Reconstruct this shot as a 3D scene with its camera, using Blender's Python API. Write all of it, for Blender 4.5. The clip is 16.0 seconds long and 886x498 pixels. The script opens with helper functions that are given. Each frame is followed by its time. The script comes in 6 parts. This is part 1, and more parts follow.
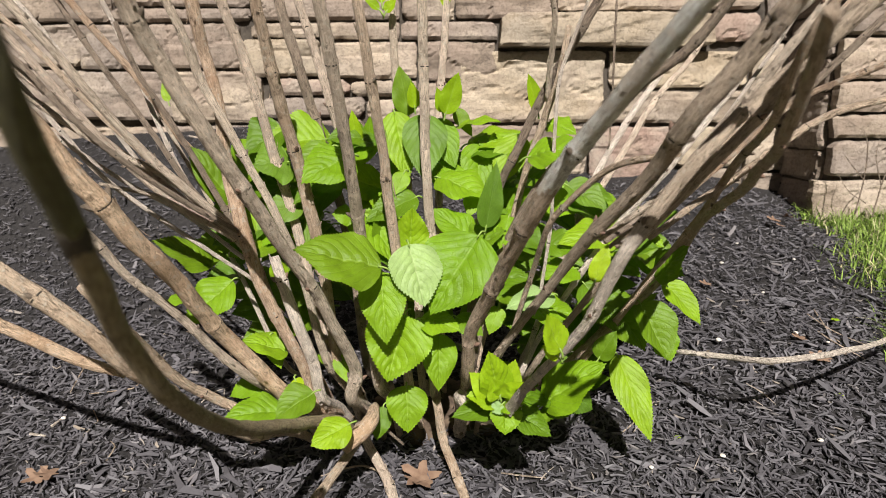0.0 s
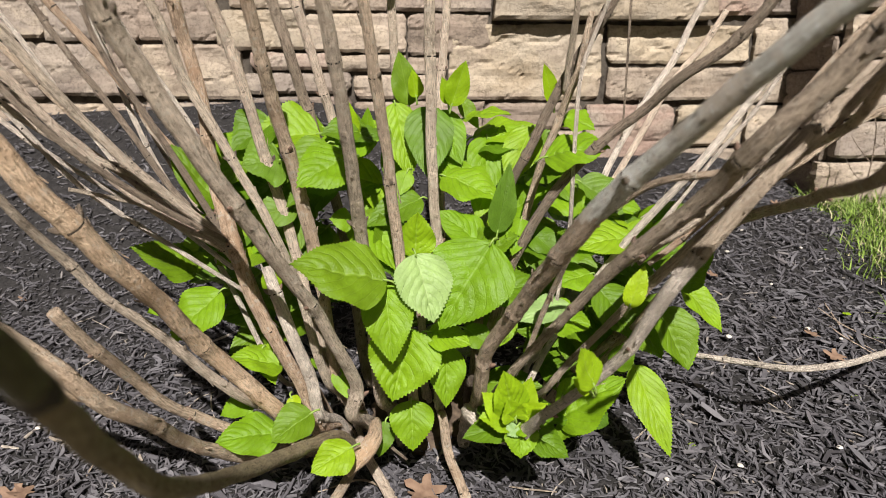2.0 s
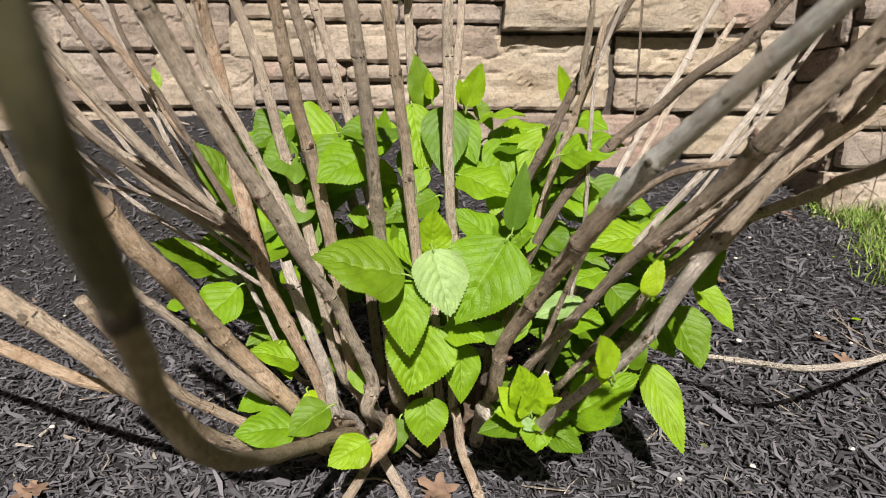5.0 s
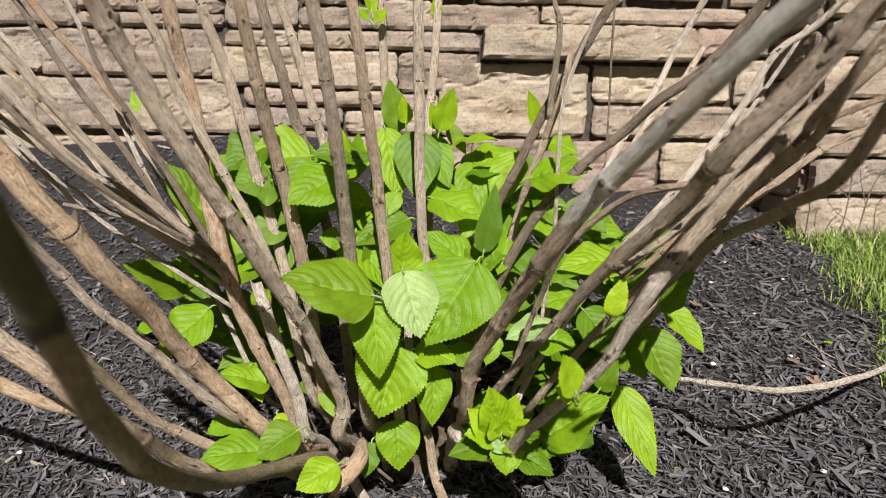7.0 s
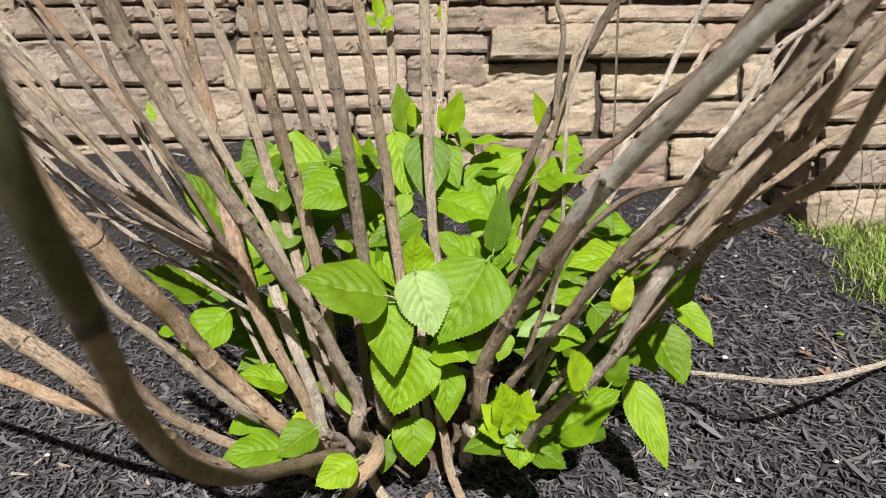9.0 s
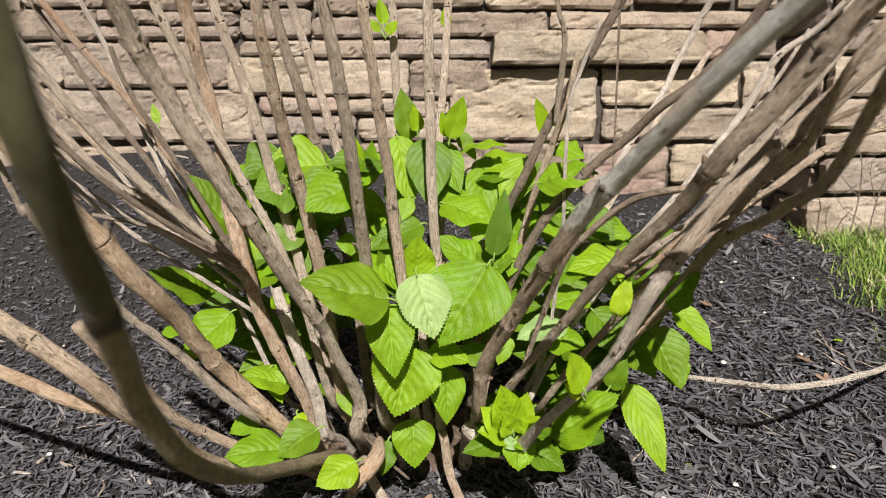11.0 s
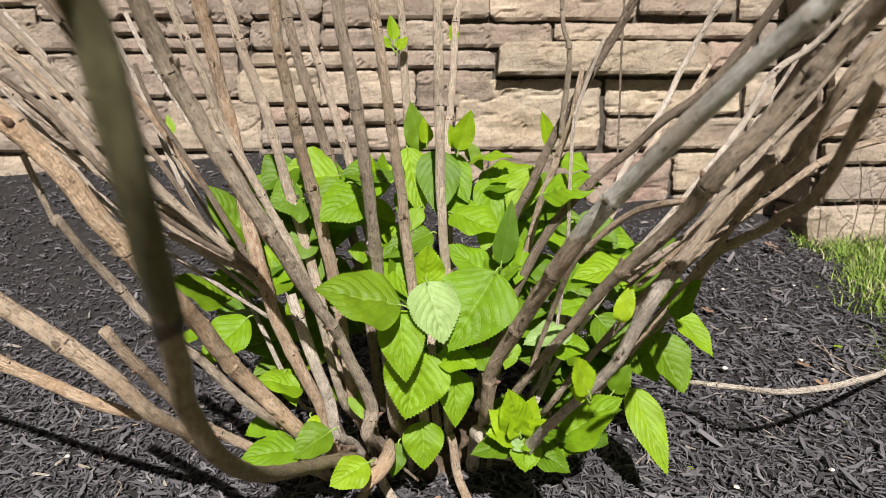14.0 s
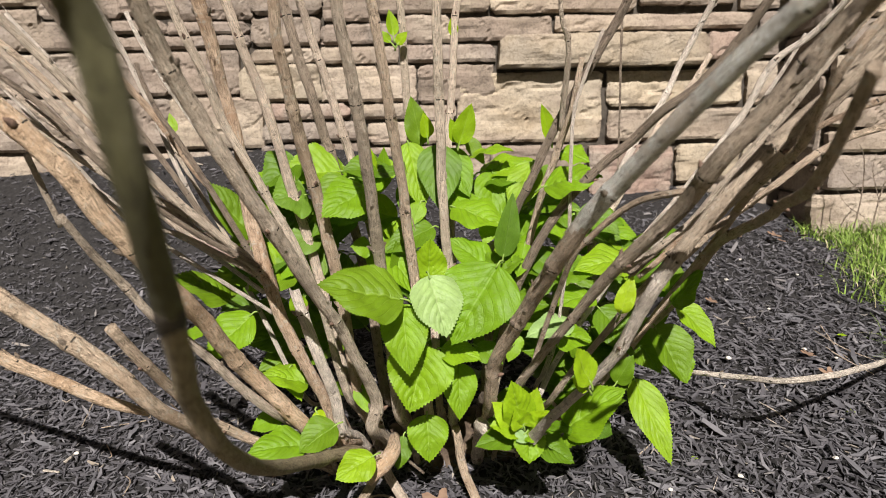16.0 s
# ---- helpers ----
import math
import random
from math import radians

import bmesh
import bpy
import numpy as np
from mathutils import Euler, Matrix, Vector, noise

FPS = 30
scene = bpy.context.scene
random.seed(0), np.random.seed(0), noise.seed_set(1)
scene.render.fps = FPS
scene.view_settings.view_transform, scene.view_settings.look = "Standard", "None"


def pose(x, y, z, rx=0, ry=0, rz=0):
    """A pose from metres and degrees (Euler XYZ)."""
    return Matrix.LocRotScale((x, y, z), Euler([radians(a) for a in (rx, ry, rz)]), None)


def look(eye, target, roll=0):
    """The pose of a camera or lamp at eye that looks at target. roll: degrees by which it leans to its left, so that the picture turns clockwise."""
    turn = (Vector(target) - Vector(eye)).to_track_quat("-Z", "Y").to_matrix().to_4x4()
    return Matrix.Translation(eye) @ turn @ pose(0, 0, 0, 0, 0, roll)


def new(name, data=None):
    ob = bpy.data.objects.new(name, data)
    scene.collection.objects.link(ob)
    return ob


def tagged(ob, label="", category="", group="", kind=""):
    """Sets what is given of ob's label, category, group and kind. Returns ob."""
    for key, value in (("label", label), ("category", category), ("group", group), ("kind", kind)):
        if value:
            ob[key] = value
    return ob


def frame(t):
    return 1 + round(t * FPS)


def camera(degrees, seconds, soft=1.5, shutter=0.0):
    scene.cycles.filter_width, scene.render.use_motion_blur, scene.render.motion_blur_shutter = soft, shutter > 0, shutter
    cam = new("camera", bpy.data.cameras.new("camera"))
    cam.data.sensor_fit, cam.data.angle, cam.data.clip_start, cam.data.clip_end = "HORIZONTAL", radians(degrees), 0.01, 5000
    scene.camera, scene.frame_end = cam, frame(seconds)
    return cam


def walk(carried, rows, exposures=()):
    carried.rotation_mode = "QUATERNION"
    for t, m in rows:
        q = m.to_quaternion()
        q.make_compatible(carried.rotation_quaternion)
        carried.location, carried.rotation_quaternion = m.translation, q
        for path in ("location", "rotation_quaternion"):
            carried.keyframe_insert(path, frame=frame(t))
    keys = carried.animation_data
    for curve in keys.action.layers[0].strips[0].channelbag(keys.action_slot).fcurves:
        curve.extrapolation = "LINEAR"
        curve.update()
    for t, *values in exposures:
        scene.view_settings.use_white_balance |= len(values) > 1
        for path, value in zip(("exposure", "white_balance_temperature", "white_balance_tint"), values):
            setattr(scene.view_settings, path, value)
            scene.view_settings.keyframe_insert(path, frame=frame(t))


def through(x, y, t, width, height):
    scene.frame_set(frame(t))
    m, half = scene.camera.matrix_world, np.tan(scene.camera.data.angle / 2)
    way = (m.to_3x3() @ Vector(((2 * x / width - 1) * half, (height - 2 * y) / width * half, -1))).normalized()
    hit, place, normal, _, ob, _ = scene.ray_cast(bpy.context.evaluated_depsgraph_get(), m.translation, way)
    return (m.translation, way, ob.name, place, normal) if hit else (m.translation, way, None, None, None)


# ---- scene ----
cam = camera(67.43, 16.0, soft=0.8)
PATH = [
    (0, (0.0007, -0.0092, 0.3954), (0.0013, 1.9518, 0.0019), -0.20),
    (0.5, (-0.0098, 0.0109, 0.3947), (0.0370, 1.9561, -0.0677), 1.24),
    (1, (-0.0181, 0.0258, 0.4123), (0.0307, 1.9479, -0.1385), 0.50),
    (1.5, (-0.0210, 0.0372, 0.4198), (0.0344, 1.9629, -0.1172), 0.55),
    (2, (-0.0250, 0.0492, 0.4214), (0.0397, 1.9857, -0.0744), -0.01),
    (2.5, (-0.0293, 0.0576, 0.4153), (0.0153, 1.9891, -0.1016), 0.06),
    (3, (-0.0290, 0.0530, 0.4155), (0.0115, 1.9894, -0.0834), -0.05),
    (5.3, (-0.0377, 0.0368, 0.4060), (0.0268, 1.9905, -0.0165), 0.42),
    (5.5, (-0.0342, 0.0370, 0.4062), (0.0502, 1.9970, 0.0173), 1.03),
    (6, (-0.0282, 0.0362, 0.4052), (0.0676, 1.9991, 0.0338), 1.25),
    (6.5, (-0.0249, 0.0340, 0.4038), (0.0743, 1.9948, 0.0222), 0.96),
    (7, (-0.0230, 0.0322, 0.4034), (0.0721, 1.9955, 0.0343), 0.56),
    (7.5, (-0.0220, 0.0309, 0.4030), (0.0699, 1.9932, 0.0276), 0.13),
    (8, (-0.0209, 0.0277, 0.4050), (0.0418, 1.9912, 0.0300), -0.16),
    (8.5, (-0.0191, 0.0227, 0.4061), (0.0380, 1.9852, 0.0250), -1.27),
    (9, (-0.0213, 0.0185, 0.4061), (0.0340, 1.9834, 0.0371), -0.85),
    (11.5, (-0.0223, 0.0098, 0.4080), (0.0310, 1.9768, 0.0503), -0.41),
    (12, (-0.0232, 0.0061, 0.4095), (0.0252, 1.9735, 0.0529), -0.99),
    (12.5, (-0.0251, 0.0038, 0.4103), (0.0166, 1.9720, 0.0577), -1.06),
    (13, (-0.0269, -0.0006, 0.4113), (0.0093, 1.9687, 0.0637), -1.19),
    (13.5, (-0.0296, -0.0043, 0.4128), (0.0095, 1.9672, 0.0786), 0.01),
    (14, (-0.0280, -0.0084, 0.4126), (0.0157, 1.9622, 0.0739), -0.42),
    (14.5, (-0.0249, -0.0095, 0.4127), (0.0186, 1.9604, 0.0698), -0.65),
    (15, (-0.0235, -0.0103, 0.4123), (0.0217, 1.9598, 0.0704), -0.70),
    (15.5, (-0.0247, -0.0110, 0.4122), (0.0159, 1.9565, 0.0556), -1.08),
    (16, (-0.0257, -0.0115, 0.4129), (0.0043, 1.9564, 0.0571), -1.27),
]
cam.data.dof.use_dof, cam.data.dof.focus_distance, cam.data.dof.aperture_fstop = True, 0.66, 10.0
walk(cam, [(t, look(eye, target, roll)) for t, eye, target, roll in PATH])

# ---- light ----
SUN = Vector((0.040, -0.752, 0.658)).normalized()
elevation, azimuth = math.asin(SUN.z), math.atan2(SUN.x, SUN.y)
world = bpy.data.worlds.new("world")
scene.world = world
world.use_nodes = True
wn = world.node_tree.nodes
sky = wn.new("ShaderNodeTexSky")
sky.sky_type, sky.sun_disc = "NISHITA", False
sky.sun_elevation, sky.sun_rotation = elevation, azimuth
wn["Background"].inputs["Strength"].default_value = 0.0078
sky.dust_density = 4.0
world.node_tree.links.new(sky.outputs[0], wn["Background"].inputs["Color"])
sun = new("sun", bpy.data.lights.new("sun", "SUN"))
sun.data.energy, sun.data.angle, sun.data.color = 5.0, radians(0.5), (1.0, 0.96, 0.92)
sun.matrix_world = look(SUN * 10, (0, 0, 0))
scene.view_settings.exposure = 0.95


# ---- materials ----
class Nodes:
    """A small builder of node materials."""

    def __init__(self, name):
        self.mat = bpy.data.materials.new(name)
        self.mat.use_nodes = True
        self.tree = self.mat.node_tree
        self.bsdf = self.tree.nodes["Principled BSDF"]

    def node(self, kind, **values):
        n = self.tree.nodes.new(kind)
        for key, value in values.items():
            n.inputs[key.replace("_", " ")].default_value = value
        return n

    def link(self, a, b):
        self.tree.links.new(a, b)

    def coords(self, kind="Object", scale=(1, 1, 1)):
        c = self.tree.nodes.new("ShaderNodeTexCoord")
        m = self.node("ShaderNodeMapping", Scale=scale)
        self.link(c.outputs[kind], m.inputs["Vector"])
        return m.outputs[0]

    def noise(self, vec, scale, detail=5.0, rough=0.6):
        n = self.node("ShaderNodeTexNoise", Scale=scale, Detail=detail, Roughness=rough)
        self.link(vec, n.inputs["Vector"])
        return n.outputs["Fac"]

    def ramp(self, fac, *stops):
        r = self.tree.nodes.new("ShaderNodeValToRGB")
        els = r.color_ramp.elements
        while len(els) < len(stops):
            els.new(0.5)
        for e, (p, c) in zip(els, stops):
            e.position = p
            e.color = (*c, 1) if len(c) == 3 else c
        self.link(fac, r.inputs[0])
        return r.outputs[0]

    def mix(self, fac, a, b, blend="MIX"):
        m = self.tree.nodes.new("ShaderNodeMix")
        m.data_type, m.blend_type = "RGBA", blend
        for socket, value in ((m.inputs[0], fac), (m.inputs[6], a), (m.inputs[7], b)):
            if isinstance(value, (int, float)):
                socket.default_value = value
            elif isinstance(value, tuple):
                socket.default_value = (*value, 1)
            else:
                self.link(value, socket)
        return m.outputs[2]

    def math(self, op, a, b=0.5):
        m = self.tree.nodes.new("ShaderNodeMath")
        m.operation = op
        for socket, value in zip(m.inputs, (a, b)):
            if isinstance(value, (int, float)):
                socket.default_value = value
            else:
                self.link(value, socket)
        return m.outputs[0]

    def bump(self, height, strength=0.5, distance=0.002):
        b = self.node("ShaderNodeBump", Strength=strength, Distance=distance)
        self.link(height, b.inputs["Height"])
        self.link(b.outputs[0], self.bsdf.inputs["Normal"])
        return b.outputs[0]

    def done(self, colour, rough=0.8, spec=0.3):
        self.link(colour, self.bsdf.inputs["Base Color"]) if not isinstance(colour, tuple) else None
        if isinstance(rough, (int, float)):
            self.bsdf.inputs["Roughness"].default_value = rough
        else:
            self.link(rough, self.bsdf.inputs["Roughness"])
        self.bsdf.inputs["Specular IOR Level"].default_value = spec
        return self.mat


def random_of(n, kind="ShaderNodeObjectInfo", out="Random"):
    return n.tree.nodes.new(kind).outputs[out]


def stone_material(name, light, dark, stain):
    """Split sandstone: cloudy tones, bedding lines, iron-brown stains and dark fissures."""
    n = Nodes(name)
    v = n.coords("Object")
    flat = n.coords("Object", (1.0, 1.0, 1.9))
    big = n.noise(v, 9.0, 6, 0.65)
    fine = n.noise(v, 190.0, 7, 0.7)
    strata = n.noise(flat, 9.0, 8, 0.68)
    crack = n.noise(flat, 16.0, 5, 0.55)
    rusty = n.noise(n.coords("Object", (1.0, 1.0, 1.6)), 4.3, 6, 0.62)
    c = n.mix(n.ramp(strata, (0.38, (0, 0, 0)), (0.58, (1, 1, 1))), dark, light)
    c = n.mix(n.ramp(big, (0.44, (0, 0, 0)), (0.62, (1, 1, 1))), c, stain)
    c = n.mix(n.ramp(rusty, (0.50, (0, 0, 0)), (0.60, (0.75, 0.75, 0.75))), c, (0.235, 0.185, 0.150))
    c = n.mix(n.ramp(rusty, (0.30, (0.6, 0.6, 0.6)), (0.40, (0, 0, 0))), c, (0.44, 0.37, 0.28))
    hair = n.math("ABSOLUTE", n.math("SUBTRACT", crack, 0.5))
    c = n.mix(n.ramp(hair, (0.0, (0.38, 0.38, 0.38)), (0.018, (0, 0, 0))), c, tuple(0.35 * x for x in dark))
    c = n.mix(n.ramp(fine, (0.36, (0.6, 0.6, 0.6)), (0.52, (0, 0, 0))), c, tuple(0.6 * x for x in dark))
    c = n.mix(0.7, c, n.ramp(random_of(n), (0.0, (0.70, 0.67, 0.65)), (0.5, (0.92, 0.90, 0.87)), (1.0, (1.10, 1.07, 1.03))), "MULTIPLY")
    groove = n.ramp(hair, (0.0, (0, 0, 0)), (0.02, (1, 1, 1)))
    n.bump(n.math("ADD", n.math("MULTIPLY", strata, 1.2), n.math("ADD", n.math("MULTIPLY", fine, 0.45), n.math("MULTIPLY", groove, 0.18))), 0.6, 0.0055)
    return n.done(c, 0.88, 0.2)


STONES = {
    "tan": stone_material("tan_stone", (0.360, 0.301, 0.231), (0.214, 0.169, 0.131), (0.309, 0.260, 0.210)),
    "sand": stone_material("sand_stone", (0.377, 0.318, 0.239), (0.275, 0.221, 0.157), (0.334, 0.288, 0.227)),
    "brown": stone_material("brown_stone", (0.244, 0.198, 0.156), (0.135, 0.106, 0.085), (0.214, 0.179, 0.150)),
    "grey": stone_material("grey_stone", (0.283, 0.239, 0.196), (0.138, 0.109, 0.091), (0.223, 0.187, 0.161)),
    "pink": stone_material("pink_stone", (0.334, 0.244, 0.197), (0.232, 0.162, 0.133), (0.309, 0.260, 0.214)),
    "white": stone_material("pale_stone", (0.429, 0.375, 0.296), (0.317, 0.270, 0.204), (0.377, 0.335, 0.270)),
}


def mortar_material():
    n = Nodes("dark_mortar")
    v = n.coords("Object")
    c = n.ramp(n.noise(v, 60.0, 6), (0.3, (0.028, 0.023, 0.019)), (0.7, (0.085, 0.072, 0.058)))
    n.bump(n.noise(v, 220.0, 5), 0.6, 0.003)
    return n.done(c, 0.95, 0.1)


MORTAR = mortar_material()


def bark_material(name, light, dark, patch, lichen=(0.54, 0.475, 0.385)):
    """Dead woody cane: fibres along its length, scars and lichen-grey patches."""
    n = Nodes(name)
    uv = n.coords("UV", (5.0, 11.0, 1.0))
    v = n.coords("Object")
    fibre = n.noise(uv, 2.2, 7, 0.72)
    broad = n.noise(v, 26.0, 4, 0.6)
    spots = n.noise(v, 150.0, 6, 0.7)
    fleck = n.noise(v, 420.0, 3, 0.6)
    grain = n.noise(n.coords("UV", (7.0, 22.0, 1.0)), 2.4, 6, 0.75)
    c = n.mix(n.ramp(fibre, (0.34, (0, 0, 0)), (0.56, (1, 1, 1))), tuple(0.66 * x for x in dark), tuple(min(0.85, 1.32 * x) for x in light))
    c = n.mix(n.ramp(broad, (0.48, (0, 0, 0)), (0.62, (0.75, 0.75, 0.75))), c, patch)
    c = n.mix(n.ramp(broad, (0.32, (0.55, 0.55, 0.55)), (0.44, (0, 0, 0))), c, tuple(0.62 * x for x in dark))
    c = n.mix(n.ramp(spots, (0.55, (0, 0, 0)), (0.62, (0.8, 0.8, 0.8))), c, lichen)
    c = n.mix(n.ramp(spots, (0.32, (0.8, 0.8, 0.8)), (0.42, (0, 0, 0))), c, tuple(0.42 * x for x in dark))
    c = n.mix(n.ramp(fleck, (0.60, (0, 0, 0)), (0.66, (0.7, 0.7, 0.7))), c, tuple(min(0.8, 1.35 * x) for x in light))
    c = n.mix(n.ramp(grain, (0.34, (0.75, 0.75, 0.75)), (0.41, (0, 0, 0))), c, (0.050, 0.040, 0.031))
    c = n.mix(0.6, c, n.ramp(random_of(n), (0.0, (0.84, 0.81, 0.79)), (1.0, (1.16, 1.14, 1.11))), "MULTIPLY")
    n.bump(n.math("ADD", n.math("MULTIPLY", fibre, 1.2), n.math("ADD", n.math("MULTIPLY", grain, 0.5), n.math("ADD", n.math("MULTIPLY", fleck, 0.3), n.math("MULTIPLY", spots, 0.9)))), 1.0, 0.005)
    return n.done(c, 0.74, 0.28)


BARK = {
    "tan": bark_material("tan_bark", (0.513, 0.400, 0.295), (0.273, 0.197, 0.135), (0.407, 0.290, 0.197)),
    "orange": bark_material("orange_bark", (0.478, 0.354, 0.254), (0.278, 0.184, 0.117), (0.383, 0.235, 0.142)),
    "grey": bark_material("grey_bark", (0.542, 0.451, 0.356), (0.263, 0.209, 0.158), (0.407, 0.329, 0.253)),
    "pale": bark_material("pale_bark", (0.569, 0.466, 0.371), (0.354, 0.271, 0.202), (0.460, 0.361, 0.284)),
    "white": bark_material("bleached_bark", (0.642, 0.561, 0.484), (0.391, 0.328, 0.269), (0.532, 0.456, 0.387)),
    "dark": bark_material("dark_bark", (0.253, 0.196, 0.149), (0.117, 0.088, 0.064), (0.235, 0.187, 0.140), (0.315, 0.262, 0.204)),
    "brown": bark_material("brown_bark", (0.514, 0.401, 0.297), (0.227, 0.165, 0.117), (0.404, 0.309, 0.229)),
    "umber": bark_material("umber_bark", (0.465, 0.375, 0.286), (0.215, 0.164, 0.121), (0.375, 0.294, 0.220), (0.50, 0.425, 0.34)),
    "silver": bark_material("silver_grey_bark", (0.757, 0.684, 0.601), (0.535, 0.462, 0.379), (0.597, 0.506, 0.413), (0.712, 0.642, 0.560)),
    # near cane's upper bark: olive, darkened in colour for the shade on it
    "green": bark_material("shaded_olive_bark", (0.15, 0.14, 0.066), (0.092, 0.082, 0.037), (0.12, 0.11, 0.05), (0.17, 0.158, 0.085)),
    "golden": bark_material("golden_tan_bark", (0.600, 0.450, 0.315), (0.340, 0.235, 0.150), (0.540, 0.360, 0.225), (0.62, 0.51, 0.40)),
    # near cane's lower bark: olive brown, lightened in colour as if sunlit
    "lit_olive": bark_material("lit_olive_brown_bark", (0.34, 0.275, 0.17), (0.17, 0.13, 0.075), (0.29, 0.22, 0.13), (0.36, 0.30, 0.20)),
}


def leaf_material(name, base, vein, through):
    """Leaf blade: side veins in the uv map (u along, v across), light passing through."""
    n = Nodes(name)
    c = n.tree.nodes.new("ShaderNodeTexCoord")
    sep = n.tree.nodes.new("ShaderNodeSeparateXYZ")
    n.link(c.outputs["UV"], sep.inputs[0])
    u, v = sep.outputs[0], sep.outputs[1]
    warp = n.math("MULTIPLY", n.math("SUBTRACT", n.noise(n.coords("UV", (3.0, 3.0, 3.0)), 1.6, 3), 0.5), 0.05)
    side = n.math("ABSOLUTE", n.math("SUBTRACT", v, 0.5))
    reach = n.math("MULTIPLY", n.math("POWER", n.math("MULTIPLY", side, 2.0), 1.25), 2.6)
    phase = n.math("FRACT", n.math("SUBTRACT", n.math("MULTIPLY", n.math("ADD", u, warp), 7.0), reach))
    near = n.math("ABSOLUTE", n.math("SUBTRACT", phase, 0.5))
    rib = n.ramp(near, (0.44, (0, 0, 0)), (0.49, (1, 1, 1)))
    mid = n.ramp(side, (0.010, (1, 1, 1)), (0.024, (0, 0, 0)))
    obj = n.coords("Object")
    blotch = n.noise(obj, 55.0, 5)
    mottle = n.noise(obj, 420.0, 4, 0.65)
    cells = n.node("ShaderNodeTexVoronoi", Scale=620.0)
    n.link(obj, cells.inputs["Vector"])
    col = n.mix(n.ramp(blotch, (0.35, (0, 0, 0)), (0.7, (1, 1, 1))), tuple(x * 0.92 for x in base), tuple(x * 1.22 for x in base))
    col = n.mix(n.math("MULTIPLY", n.math("MAXIMUM", n.math("MULTIPLY", rib, n.math("SUBTRACT", 0.85, side)), mid), 0.36), col, vein)
    col = n.mix(n.ramp(mottle, (0.35, (0.22, 0.22, 0.22)), (0.55, (0, 0, 0))), col, tuple(x * 0.55 for x in base))
    col = n.mix(0.5, col, n.ramp(random_of(n), (0.0, (0.50, 0.64, 0.50)), (0.6, (0.92, 0.95, 0.85)), (1.0, (1.25, 1.12, 1.0))), "MULTIPLY")
    sunk = n.math("SUBTRACT", 1.0, n.math("MAXIMUM", rib, mid))
    h = n.math("ADD", n.math("MULTIPLY", sunk, 0.55), n.math("ADD", n.math("MULTIPLY", cells.outputs["Distance"], 0.35), n.math("MULTIPLY", mottle, 0.8)))
    normal = n.bump(h, 0.6, 0.001)
    n.done(col, 0.46, 0.26)
    tr = n.node("ShaderNodeBsdfTranslucent")
    n.link(n.mix(1.0, col, through, "MULTIPLY"), tr.inputs["Color"])
    n.link(normal, tr.inputs["Normal"])
    add = n.tree.nodes.new("ShaderNodeMixShader")
    add.inputs[0].default_value = 0.29
    n.link(n.bsdf.outputs[0], add.inputs[1])
    n.link(tr.outputs[0], add.inputs[2])
    n.link(add.outputs[0], n.tree.nodes["Material Output"].inputs["Surface"])
    return n.mat


LEAF = {
    "bright": leaf_material("bright_leaf", (0.158, 0.268, 0.008), (0.26, 0.38, 0.06), (1.6, 1.75, 0.6)),
    "mid": leaf_material("green_leaf", (0.102, 0.180, 0.007), (0.20, 0.31, 0.045), (1.5, 1.75, 0.6)),
    "dull": leaf_material("dull_leaf", (0.100, 0.178, 0.016), (0.17, 0.26, 0.06), (1.4, 1.6, 0.6)),
    "young": leaf_material("young_leaf", (0.235, 0.350, 0.008), (0.32, 0.43, 0.07), (1.6, 1.6, 0.5)),
    "pale": leaf_material("leaf_underside", (0.235, 0.345, 0.125), (0.34, 0.43, 0.21), (1.2, 1.3, 0.7)),
}


def ground_material():
    n = Nodes("mulch_bed")
    v = n.coords("Object")
    c = n.ramp(n.noise(v, 120.0, 6, 0.7), (0.3, (0.012, 0.011, 0.011)), (0.75, (0.045, 0.041, 0.040)))
    n.bump(n.noise(v, 150.0, 6), 1.0, 0.01)
    return n.done(c, 0.9, 0.2)


def shred_material():
    n = Nodes("black_mulch_shreds")
    r = random_of(n, "ShaderNodeNewGeometry", "Random Per Island")
    v = n.coords("Object")
    c = n.ramp(r, (0.0, (0.042, 0.039, 0.044)), (0.35, (0.072, 0.067, 0.074)), (0.72, (0.102, 0.095, 0.104)), (0.96, (0.150, 0.139, 0.147)), (0.99, (0.20, 0.18, 0.17)), (1.0, (0.34, 0.28, 0.22)))
    c = n.mix(n.math("MULTIPLY", n.noise(v, 300.0, 5), 0.5), c, (0.03, 0.027, 0.026))
    n.bump(n.noise(v, 600.0, 4), 0.5, 0.001)
    return n.done(c, 0.62, 0.42)


def plain_material(name, a, b, scale=80.0, rough=0.8, bump=0.4):
    n = Nodes(name)
    v = n.coords("Object")
    f = n.noise(v, scale, 5)
    c = n.mix(n.ramp(f, (0.35, (0, 0, 0)), (0.65, (1, 1, 1))), a, b)
    n.bump(f, bump, 0.002)
    return n.done(c, rough, 0.25)


GROUND = ground_material()
SHRED = shred_material()
# warm tan rather than grass green, to bounce light onto the canes' undersides
LAWN_BOUNCE = plain_material("lawn_bounce_ground", (0.155, 0.14, 0.085), (0.22, 0.195, 0.125), 9.0, 0.9, 0.4)
GRASS = plain_material("grass_blade", (0.11, 0.18, 0.025), (0.22, 0.31, 0.06), 60.0, 0.6, 0.1)
STRAW = plain_material("dry_grass", (0.38, 0.33, 0.19), (0.52, 0.45, 0.29), 60.0, 0.8, 0.2)
LITTER = plain_material("dry_leaf", (0.13, 0.078, 0.052), (0.20, 0.13, 0.088), 90.0, 0.85, 0.5)
